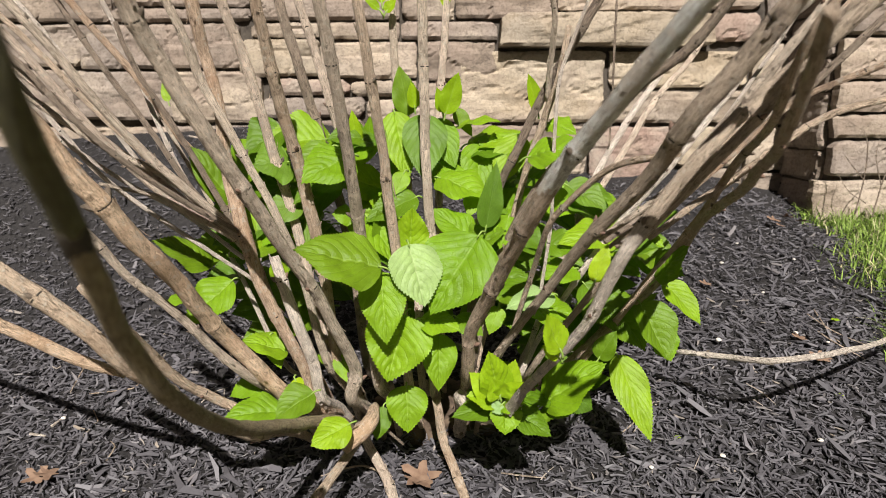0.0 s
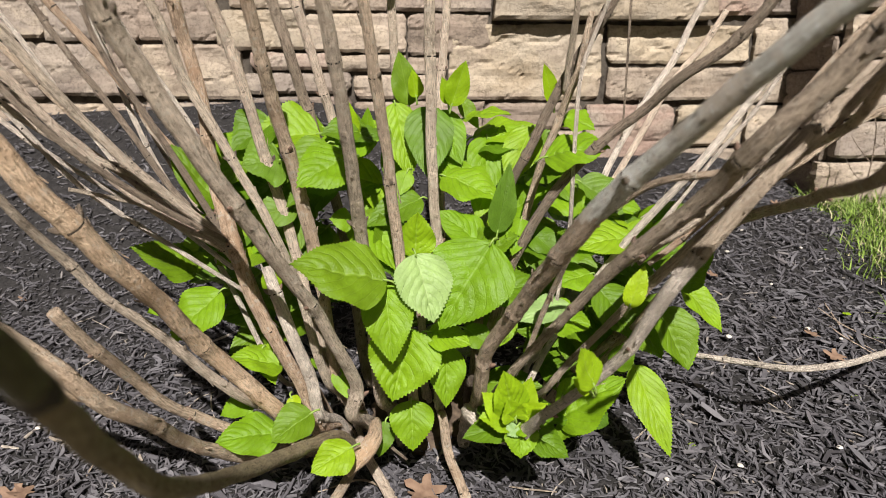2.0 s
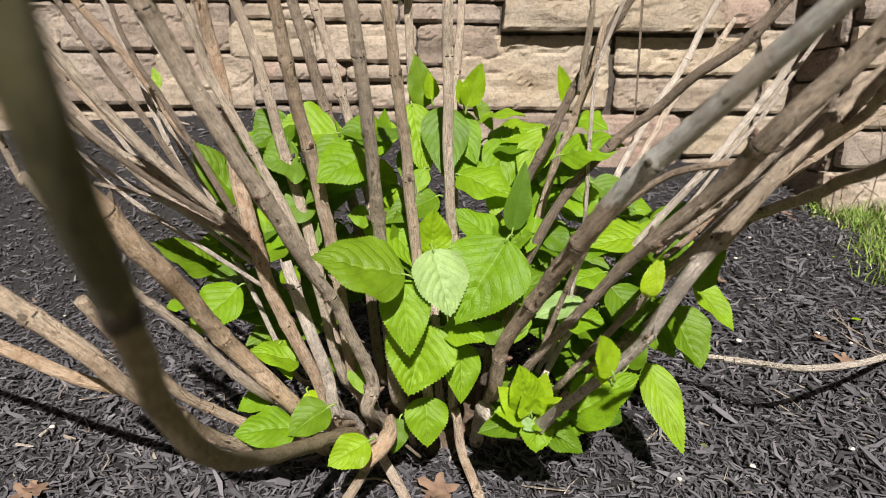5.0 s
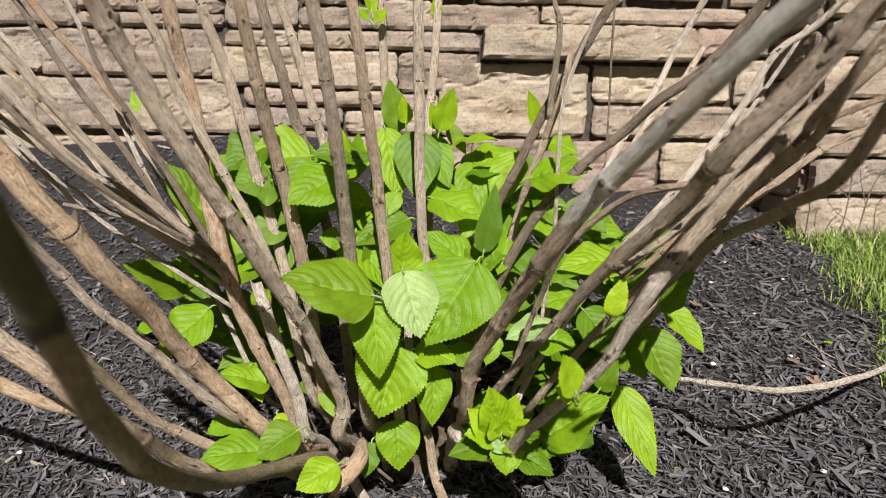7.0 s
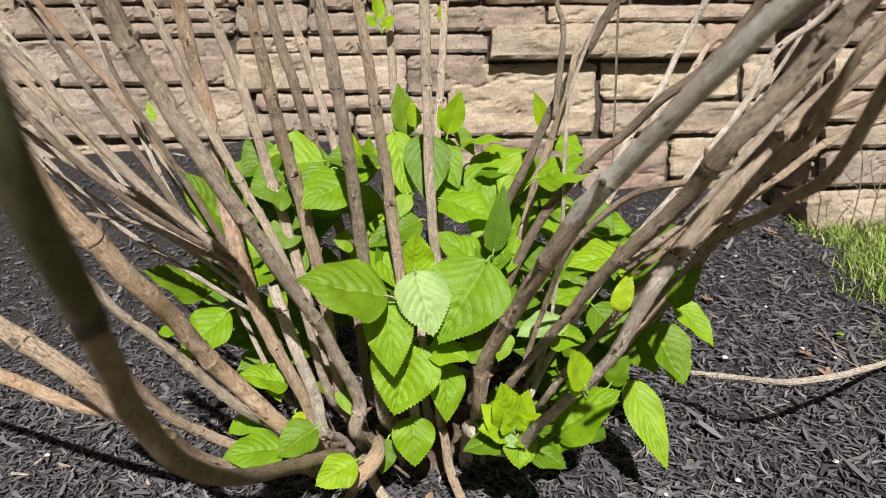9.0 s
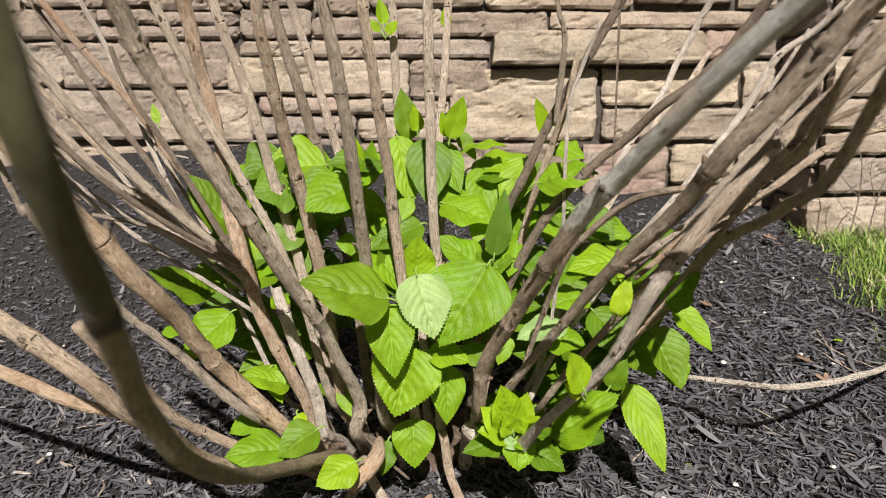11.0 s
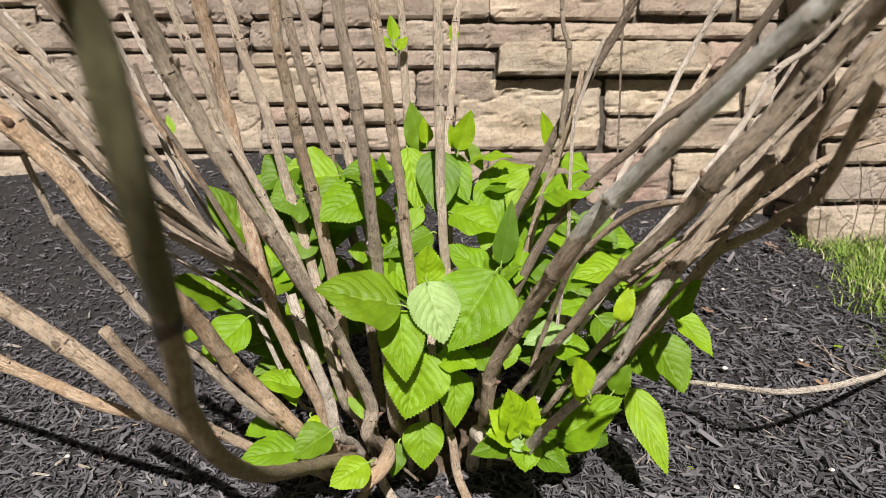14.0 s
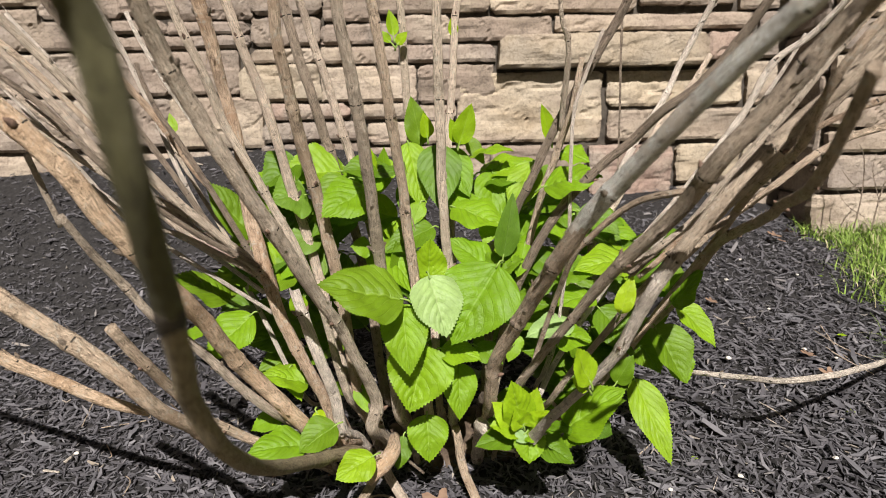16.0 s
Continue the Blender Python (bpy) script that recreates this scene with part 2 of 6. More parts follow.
PEBBLE = plain_material("pale_pebble", (0.42, 0.38, 0.33), (0.58, 0.54, 0.48), 200.0, 0.8, 0.3)
SCAR = plain_material("dark_scar", (0.02, 0.016, 0.012), (0.05, 0.04, 0.03), 200.0, 0.9, 0.5)
# crown wood with the deep shade at the shrub's base put into its colour
SHADED_CROWNWOOD = plain_material("shaded_crown_wood", (0.035, 0.024, 0.017), (0.11, 0.078, 0.052), 70.0, 0.9, 0.8)
BUDDARK = plain_material("dry_bud", (0.07, 0.045, 0.035), (0.16, 0.10, 0.07), 200.0, 0.8, 0.5)


# ---- mesh helpers ----
def smooth(a, b, x):
    f = min(1.0, max(0.0, (x - a) / (b - a)))
    return f * f * (3 - 2 * f)


def height(x, y):
    """The bed climbs to the wall, highest at its west end, and levels out in front."""
    yc = 0.12 + (y - 0.12) * smooth(-0.3, 0.35, y) if y < 0.35 else min(y, 1.6)
    xc = max(-1.3, min(1.3, x))
    z = -0.179 + 0.0714 * xc + 0.2956 * yc
    side = 0.165 * smooth(0.4, -0.35, x) - 0.06 * smooth(0.5, 0.75, x)
    return z + side * smooth(0.95, 1.40, y) + 0.006 * noise.noise((x * 5, y * 5, 0))


def mesh_of(name, verts, faces, material, shade=True, uvs=None, rings=(), lower_tone=None):
    me = bpy.data.meshes.new(name)
    me.from_pydata([tuple(v) for v in verts], [], faces)
    if uvs is not None:
        layer = me.uv_layers.new(name="uv")
        for loop in me.loops:
            layer.data[loop.index].uv = uvs[loop.vertex_index]
    me.materials.append(material)
    if shade:
        me.polygons.foreach_set("use_smooth", [True] * len(me.polygons))
    if rings:
        me.materials.append(SCAR)
        for k in rings:
            me.polygons[k].material_index = 1
    # second bark colour below a height: real bark change on one cane, painted light on others
    if lower_tone is not None:
        if not rings:
            me.materials.append(SCAR)
        me.materials.append(lower_tone[0])
        for poly in me.polygons:
            if poly.material_index == 0 and poly.center.z < lower_tone[1] + 0.004 * noise.noise(poly.center * 300):
                poly.material_index = 2
    me.update()
    return me


def part(name, me, parent, label=""):
    ob = new(name, me)
    ob.parent = parent
    return tagged(ob, label)


def spline(points, radii, step):
    """Catmull-Rom through the points, resampled about every step metres."""
    p = [Vector(q) for q in points]
    p = [2 * p[0] - p[1]] + p + [2 * p[-1] - p[-2]]
    r = [radii[0]] + list(radii) + [radii[-1]]
    way, rad = [], []
    for i in range(1, len(p) - 2):
        n = max(2, int((p[i + 1] - p[i]).length / step))
        for k in range(n):
            t = k / n
            a, b, c, d = p[i - 1], p[i], p[i + 1], p[i + 2]
            way.append(0.5 * ((2 * b) + (c - a) * t + (2 * a - 5 * b + 4 * c - d) * t * t + (3 * b - a - 3 * c + d) * t ** 3))
            rad.append(r[i] + (r[i + 1] - r[i]) * t)
    way.append(p[-2])
    rad.append(r[-2])
    return way, rad


# ---- ground ----
def axis(lo, hi, step, far):
    near = list(np.arange(lo, hi + 1e-6, step))
    out = [lo - far * f for f in (1.0, 0.4, 0.15, 0.05, 0.015, 0.005)]
    return out + near + [hi + far * f for f in (0.005, 0.015, 0.05, 0.15, 0.4, 1.0)]


def build_ground():
    xs, ys = axis(-1.6, 1.6, 0.04, 120.0), axis(-0.4, 1.6, 0.04, 120.0)
    verts = [(x, y, height(x, y)) for y in ys for x in xs]
    n = len(xs)
    faces = [(j * n + i, j * n + i + 1, (j + 1) * n + i + 1, (j + 1) * n + i) for j in range(len(ys) - 1) for i in range(n - 1)]
    me = mesh_of("ground", verts, faces, GROUND)
    # unseen ground in front of the bed, added to bounce warm light; also under far-right grass
    me.materials.append(LAWN_BOUNCE)
    for poly in me.polygons:
        poly.material_index = 1 if poly.center.y < 0.12 or poly.center.x > 0.95 else 0
    ob = new("ground", me)
    return tagged(ob, "dark mulched planting bed sloping up to the wall", "ground", kind="structure")


def in_grass(x, y):
    return x > 0.59 + 0.25 * (y - 0.78) + 0.02 * math.sin(y * 30) + 0.012 * math.sin(y * 71)


def build_mulch():
    """Loose shredded bark: bent, tapered splinters lying across each other."""
    rng = np.random.default_rng(7)
    verts, faces = [], []
    count = 0
    while count < 62000:
        x, y = rng.uniform(-1.35, 1.3), 1.43 - 0.97 * math.sqrt(rng.uniform(0, 1))
        if in_grass(x + rng.normal(0, 0.03), y):
            continue
        count += 1
        big = rng.uniform() < 0.10
        length = min(0.040, rng.lognormal(-4.80, 0.5)) * (1.3 if big else 1.0)
        wide = length * rng.uniform(0.06, 0.19) + (0.0020 if big else 0.0004)
        thick = rng.uniform(0.0007, 0.0022)
        a, tilt, roll = rng.uniform(0, math.pi), rng.normal(0, 0.25), rng.normal(0, 0.42)
        up = Vector((-0.0714, -0.2956, 1)).normalized()
        d = Vector((math.cos(a), math.sin(a), 0))
        d = (d - up * d.dot(up)).normalized()
        s = up.cross(d)
        d2 = d * math.cos(tilt) + up * math.sin(tilt)
        s2 = s * math.cos(roll) + up * math.sin(roll)
        u2 = d2.cross(s2)
        c = Vector((x, y, height(x, y) + rng.uniform(0.0, 0.008) + abs(math.sin(tilt)) * length * 0.4))
        bend, b0 = rng.normal(0, 0.14) * length, len(verts)
        for k, (f, w) in enumerate(((-0.5, rng.uniform(0.2, 0.9)), (0.0, 1.0), (0.5, rng.uniform(0.1, 0.8)))):
            m = c + d2 * (f * length) + s2 * (bend * (1 - 4 * f * f)) + u2 * (bend * 0.5 * (1 - 4 * f * f))
            for e, g in ((-1, -1), (1, -1), (1, 1), (-1, 1)):
                verts.append(m + s2 * (e * w * wide / 2) + u2 * (g * w * thick / 2))
        for k in (0, 4):
            for q in range(4):
                r = (q + 1) % 4
                faces.append((b0 + k + q, b0 + k + r, b0 + k + 4 + r, b0 + k + 4 + q))
        faces.append((b0 + 3, b0 + 2, b0 + 1, b0))
        faces.append((b0 + 8, b0 + 9, b0 + 10, b0 + 11))
    ob = new("mulch", mesh_of("mulch", verts, faces, SHRED, shade=False))
    return tagged(ob, "black shredded bark mulch covering the bed", "mulch", kind="stuff")


# ---- stone wall ----
WALL_Y, PIER_Y, PIER_X = 1.42, 1.235, 0.715


def block(name, lo, hi, material):
    verts = [(x, y, z) for x in (lo[0], hi[0]) for y in (lo[1], hi[1]) for z in (lo[2], hi[2])]
    faces = [(0, 1, 3, 2), (4, 6, 7, 5), (0, 4, 5, 1), (2, 3, 7, 6), (0, 2, 6, 4), (1, 5, 7, 3)]
    return mesh_of(name, verts, faces, material, shade=False)


def stone_mesh(wide, high, deep, seed):
    """One split-faced stone: broken layers, chipped arrises, fissures; sides run back into the joint."""
    nx, nz = max(6, min(44, int(wide / 0.0065))), max(5, min(22, int(high / 0.0055)))
    rng = random.Random(seed)
    off = rng.uniform(0, 90)
    verts, faces, grid = [], [], {}
    tilt, belly, turn = rng.uniform(-0.05, 0.05), rng.uniform(-0.002, 0.003), rng.uniform(-0.015, 0.015)
    chip = [rng.uniform(0.0, 0.016) for _ in range(4)]
    for j in range(nz + 1):
        for i in range(nx + 1):
            fx, fz = i / nx, j / nz
            x, z = fx * wide, fz * high
            edge = min(fx * wide, (1 - fx) * wide, fz * high, (1 - fz) * high)
            ledge = noise.noise((x * 6 + off, z * 26, off)) + 0.6 * noise.noise((x * 16 + off, z * 60, 3 + off))
            coarse = noise.noise((x * 8 + off, z * 13, 7)) + 0.6 * noise.noise((x * 24 + off, z * 34, 2)) + 0.3 * noise.noise((x * 60 + off, z * 75, 6))
            step = smooth(-0.05, 0.05, noise.noise((x * 5 + off, z * 20, 31)))
            fissure = max(0.0, 1 - abs(noise.noise((x * 7 + off, z * 15, 17))) / 0.035)
            y = -(0.0016 * ledge + 0.0045 * coarse + belly * math.sin(math.pi * fz)) + tilt * (z - high / 2) + turn * (x - wide / 2)
            y += 0.0035 * step + 0.005 * fissure
            y += 0.004 * max(0.0, 1 - edge / (0.002 + 0.005 * abs(coarse))) ** 2
            if i in (0, nx):
                x += 0.005 * noise.noise((z * 22 + off, i, 5)) + 0.003 * noise.noise((z * 90 + off, i, 2))
            if j in (0, nz):
                z += 0.0030 * noise.noise((x * 10 + off, j, 9)) + 0.0022 * noise.noise((x * 55 + off, j, 4))
            for k, (cx, cz) in enumerate(((0, 0), (1, 0), (1, 1), (0, 1))):
                gap = chip[k] - abs(x - cx * wide) - abs(z - cz * high)
                if gap > 0:
                    x += gap * 0.5 * (1 - 2 * cx)
                    z += gap * 0.5 * (1 - 2 * cz)
            grid[i, j] = len(verts)
            verts.append((x, y, z))
    for j in range(nz):
        for i in range(nx):
            faces.append((grid[i, j], grid[i + 1, j], grid[i + 1, j + 1], grid[i, j + 1]))
    ring = [grid[i, 0] for i in range(nx)] + [grid[nx, j] for j in range(nz)] + [grid[i, nz] for i in range(nx, 0, -1)] + [grid[0, j] for j in range(nz, 0, -1)]
    b0 = len(verts)
    for k in ring:
        verts.append((verts[k][0], deep, verts[k][2]))
    m = len(ring)
    for k in range(m):
        faces.append((ring[(k + 1) % m], ring[k], b0 + k, b0 + (k + 1) % m))
    return verts, faces


wall = tagged(new("wall_north", block("wall_north", (-5, WALL_Y + 0.012, -0.5), (5, WALL_Y + 0.25, 2.6), MORTAR)),
              "house wall faced with rough split tan sandstone in uneven courses", "wall", kind="structure")
pier = tagged(new("wall_pier", block("wall_pier", (PIER_X + 0.012, PIER_Y + 0.012, -0.5), (2.2, WALL_Y + 0.008, 2.6), MORTAR)),
              "projecting stone pier of the house wall, its side in shade", "wall", kind="structure")
stone_count = [0]


def stone(x0, z0, x1, z1, colour, proud, pier_face=False, gap=0.0002):
    stone_count[0] += 1
    face = PIER_Y if pier_face else WALL_Y
    y = face - 0.004 - (0.018 if proud > 1 else 0.011) * proud
    verts, faces = stone_mesh(x1 - x0 - 2 * gap, z1 - z0 - 2 * gap, face + 0.016 - y, stone_count[0])
    me = mesh_of("stone", [(x0 + gap + v[0], y + v[1], z0 + gap + v[2]) for v in verts], faces, STONES[colour], shade=False)
    part("stone", me, pier if pier_face else wall)


stone(-1.018, 0.676, -0.806, 0.762, "tan", 0.3)
stone(-0.819, 0.651, -0.649, 0.761, "grey", 0.2)
stone(-0.654, 0.655, -0.538, 0.750, "grey", 0.3)
stone(-0.543, 0.645, -0.384, 0.749, "grey", 0.2)
stone(-0.385, 0.651, -0.238, 0.738, "brown", 0.5)
stone(-0.239, 0.635, -0.129, 0.748, "brown", 0.5)
stone(-0.129, 0.649, 0.101, 0.736, "tan", 0.6)
stone(-0.674, 0.619, -0.558, 0.645, "grey", 0.4)
stone(-0.558, 0.616, -0.391, 0.640, "grey", 0.2)
stone(-0.389, 0.589, -0.247, 0.646, "brown", 0.3)
stone(-0.677, 0.588, -0.392, 0.613, "grey", 0.0)
stone(-0.247, 0.590, -0.086, 0.629, "grey", 0.2)
stone(-0.248, 0.551, -0.087, 0.584, "tan", 0.3)
stone(-0.084, 0.550, 0.115, 0.585, "grey", 0.2)
stone(-0.083, 0.589, 0.025, 0.644, "tan", 0.3)
stone(0.028, 0.592, 0.232, 0.638, "brown", 0.3)
stone(0.105, 0.644, 0.405, 0.746, "tan", 0.4)
stone(0.413, 0.655, 0.613, 0.745, "tan", 0.8)
stone(0.236, 0.607, 0.656, 0.638, "tan", 0.5)
stone(0.120, 0.533, 0.551, 0.598, "sand", 2.2)
stone(0.559, 0.545, 0.658, 0.600, "pink", 0.5)
stone(0.623, 0.645, 0.754, 0.745, "tan", 0.3)
stone(0.667, 0.545, 0.775, 0.640, "grey", 0.2)
stone(-0.826, 0.587, -0.676, 0.646, "brown", 0.3)
stone(-1.030, 0.588, -0.821, 0.671, "brown", 0.2)
stone(-1.043, 0.499, -0.746, 0.582, "grey", 0.4)
stone(-0.751, 0.494, -0.565, 0.581, "grey", 0.3)
stone(-0.568, 0.495, -0.417, 0.582, "brown", 0.4)
stone(-0.419, 0.477, -0.251, 0.551, "sand", 0.6)
stone(-0.393, 0.556, -0.250, 0.583, "tan", 0.2)
stone(-0.250, 0.473, -0.052, 0.545, "tan", 0.4)
stone(-0.049, 0.467, 0.113, 0.544, "brown", 0.3)
stone(-0.357, 0.439, -0.193, 0.471, "pink", 0.4)
stone(-0.567, 0.383, -0.376, 0.487, "tan", 0.5)
stone(-0.378, 0.393, -0.161, 0.433, "grey", 0.5)
stone(-0.190, 0.436, -0.054, 0.467, "tan", 0.2)
stone(-0.383, 0.305, -0.163, 0.387, "grey", 0.3)
stone(-0.157, 0.383, 0.029, 0.429, "tan", 0.3)
stone(-0.159, 0.302, 0.101, 0.377, "tan", 0.3)
stone(-0.051, 0.432, 0.030, 0.462, "tan", 0.3)
stone(0.033, 0.381, 0.339, 0.526, "sand", 0.1)
stone(0.349, 0.452, 0.637, 0.524, "sand", 0.1)
stone(0.351, 0.380, 0.647, 0.444, "tan", 0.5)
stone(0.647, 0.449, 0.783, 0.539, "tan", 0.2)
stone(0.657, 0.375, 0.792, 0.443, "tan", 0.3)
stone(0.101, 0.323, 0.305, 0.374, "tan", 0.4)
stone(0.101, 0.272, 0.306, 0.317, "tan", 0.3)
stone(0.313, 0.257, 0.490, 0.372, "pink", 0.6)
stone(0.501, 0.287, 0.638, 0.370, "sand", 0.4)
stone(0.505, 0.208, 0.643, 0.281, "tan", 0.3)
stone(0.647, 0.280, 0.798, 0.369, "tan", 0.3)
stone(-1.059, 0.383, -0.767, 0.492, "grey", 0.3)
stone(-0.774, 0.390, -0.563, 0.488, "grey", 0.4)
stone(-0.573, 0.307, -0.383, 0.376, "grey", 0.2)
stone(-1.069, 0.313, -0.573, 0.374, "tan", 0.2)
stone(0.102, 0.213, 0.308, 0.265, "tan", 0.2)
stone(0.654, 0.180, 0.806, 0.273, "tan", 0.2)
stone(0.315, 0.185, 0.496, 0.250, "tan", 0.2)
stone(0.697, 0.191, 0.987, 0.274, "tan", 0.5, pier_face=True)
stone(0.721, 0.282, 0.978, 0.347, "grey", 0.3, pier_face=True)
stone(0.721, 0.353, 0.973, 0.394, "tan", 0.4, pier_face=True)
stone(0.721, 0.400, 0.966, 0.454, "tan", 0.6, pier_face=True)
stone(0.723, 0.459, 0.844, 0.530, "tan", 0.3, pier_face=True)
stone(0.855, 0.458, 0.957, 0.530, "grey", 0.3, pier_face=True)
stone(0.727, 0.535, 0.949, 0.593, "grey", 0.5, pier_face=True)
stone(0.725, 0.598, 0.941, 0.667, "tan", 0.3, pier_face=True)
stone(0.718, 0.671, 0.935, 0.718, "tan", 0.3, pier_face=True)


def upper_courses(x0, x1, z0, z1, face_pier, seed):
    """Courses above and beside the ones that show."""
    rng = random.Random(seed)
    z = z0
    while z < z1:
        h = rng.choice((0.045, 0.06, 0.085, 0.11))
        x = x0
        while x < x1:
            w = rng.uniform(0.14, 0.42)
            e = x1 if x + w > x1 - 0.08 else x + w
            stone(x, z, e, z + h, rng.choice(("tan", "tan", "sand", "brown", "grey", "pink")), rng.uniform(0.1, 0.8), face_pier)
            x = e
        z += h


upper_courses(-1.75, -1.10, 0.10, 0.74, False, 3)
upper_courses(-1.75, 0.70, 0.755, 0.93, False, 4)
upper_courses(PIER_X, 1.25, 0.73, 0.93, True, 5)
upper_courses(0.99, 1.30, 0.10, 0.72, True, 6)
side_rng = random.Random(11)
z_side = 0.10
while z_side < 0.9:
    h_side = side_rng.choice((0.06, 0.085, 0.11))
    v_side, f_side = stone_mesh(WALL_Y - PIER_Y - 0.03, h_side - 0.005, 0.02, int(z_side * 1000))
    me_side = mesh_of("stone", [(PIER_X + v[1], WALL_Y - 0.005 - v[0], z_side + v[2]) for v in v_side], f_side, STONES[side_rng.choice(("grey", "brown"))], shade=False)
    part("stone", me_side, pier)
    z_side += h_side


# ---- shrub ----
shrub = tagged(new("hydrangea_shrub"), "hydrangea with bare old canes and fresh green basal leaves", "shrub")
shrub.location = (0.0, 0.63, height(0.0, 0.63))
bpy.context.view_layer.update()
SHRUB_INV = shrub.matrix_world.inverted()
stem_rng = random.Random(5)


def shrub_part(name, me, parent=None, label=""):
    ob = part(name, me, parent or shrub, label)
    if parent is None:
        ob.matrix_parent_inverse = SHRUB_INV
    return ob


def tube(points, radii, sides=12, step=0.006, rough=0.06, joints=True, seed=0):
    """A bent cane with swollen nodes; returns also its nodes and the faces of the dark rings there."""
    way, rad = spline(points, radii, step)
    rng = random.Random(seed)
    runs = [0.0]
    for a, b in zip(way, way[1:]):
        runs.append(runs[-1] + (b - a).length)
    marks, d = [], rng.uniform(0.02, 0.11)
    while joints and d < runs[-1] - 0.004:
        marks.append(d)
        d += rng.uniform(0.075, 0.17)
    stations = [(s, False) for s in runs if all(abs(s - m) > 0.0032 for m in marks)]
    stations += [(m + o, abs(o) < 0.0008) for m in marks for o in (-0.003, -0.0018, -0.0006, 0.0006, 0.0018, 0.003) if 0 < m + o < runs[-1]]
    stations.sort()
    verts, faces, uvs, rings, joint_places = [], [], [], [], []
    side = Vector((1, 0.2, 0.1))
    n, dark = 0, []
    for run, ring in stations:
        k = max(0, min(len(runs) - 2, int(np.searchsorted(runs, run)) - 1))
        f = (run - runs[k]) / max(1e-9, runs[k + 1] - runs[k])
        p, r = way[k].lerp(way[k + 1], f), rad[k] + (rad[k + 1] - rad[k]) * f
        t = (way[k + 1] - way[k]).normalized()
        side = (side - t * side.dot(t)).normalized()
        up = t.cross(side)
        swell = 1.0
        for m in marks:
            g = (run - m) / (0.5 * r + 0.0015)
            swell += 0.15 * math.exp(-g * g) - 0.08 * math.exp(-((run - m) / 0.0008) ** 2)
            if abs(run - m + 0.0006) < 1e-6:
                joint_places.append((p, t, side, r))
        wob, sway = 0.16 * r, (0.25 * r + 0.0009) * min(1.0, run / 0.03) if joints else 0.0
        p = p + side * (wob * noise.noise((run * 30, seed, 1)) + sway * noise.noise((run * 11, seed, 4))) + up * (wob * noise.noise((run * 30, seed, 8)) + sway * noise.noise((run * 11, seed, 6)))
        for q in range(sides):
            a = 2 * math.pi * q / sides
            rr = r * swell * (1 + rough * noise.noise((q * 1.3, run * 90, seed)) + 1.3 * rough * noise.noise((math.cos(a) * 2, math.sin(a) * 2, run * 35 + seed)))
            verts.append(p + side * (math.cos(a) * rr) + up * (math.sin(a) * rr))
            uvs.append((1 - abs(1 - 2 * q / sides), run * 4))
        dark.append(ring)
        n += 1
    for k in range(n - 1):
        for q in range(sides):
            r2 = (q + 1) % sides
            if dark[k] and dark[k + 1] and noise.noise((q * 0.7, k, seed)) > 0.08:
                rings.append(len(faces))
            faces.append((k * sides + q, k * sides + r2, (k + 1) * sides + r2, (k + 1) * sides + q))
    faces.append(tuple(range(sides - 1, -1, -1)))
    faces.append(tuple((n - 1) * sides + q for q in range(sides)))
    # loose flakes of bark, lifting at one end
    for _ in range(int(runs[-1] / 0.013) if joints else 0):
        k = rng.randrange(0, max(1, len(way) - 2))
        p, t, r = way[k], (way[k + 1] - way[k]).normalized(), rad[k]
        if rng.random() < 0.5:
            t = -t
        s = Vector((rng.gauss(0, 1), rng.gauss(0, 1), rng.gauss(0, 1)))
        out = (s - t * s.dot(t)).normalized()
        across = t.cross(out)
        long, half = rng.uniform(0.004, 0.013), rng.uniform(0.10, 0.32) * r
        lift, b0 = rng.uniform(0.0004, 0.0022), len(verts)
        for f, w in ((0.0, 0.7), (0.5, 1.0), (1.0, rng.uniform(0.2, 0.8))):
            c = p + t * (long * f) + out * (r * 0.99 + 0.0002 + lift * f * f)
            verts += [c - across * (half * w), c + across * (half * w)]
            uvs += [(0.3, f), (0.6, f)]
        faces += [(b0, b0 + 1, b0 + 3, b0 + 2), (b0 + 2, b0 + 3, b0 + 5, b0 + 4)]
    return verts, faces, uvs, joint_places, rings


def bud_mesh(p, t, out, r, material):
    """A small pointed bud that leans off its cane."""
    axis_ = (t * 1.0 + out * 0.8).normalized()
    root = p + out * r * 0.75
    v, f, u, *_ = tube([root, root + axis_ * r * 0.45, root + axis_ * r * 0.9, root + axis_ * r * 1.3], [r * 0.34, r * 0.40, r * 0.28, r * 0.08], 6, 0.0012, 0.1, False, 1)
    return mesh_of("bud", v, f, material, uvs=u)


stem_count = [0]


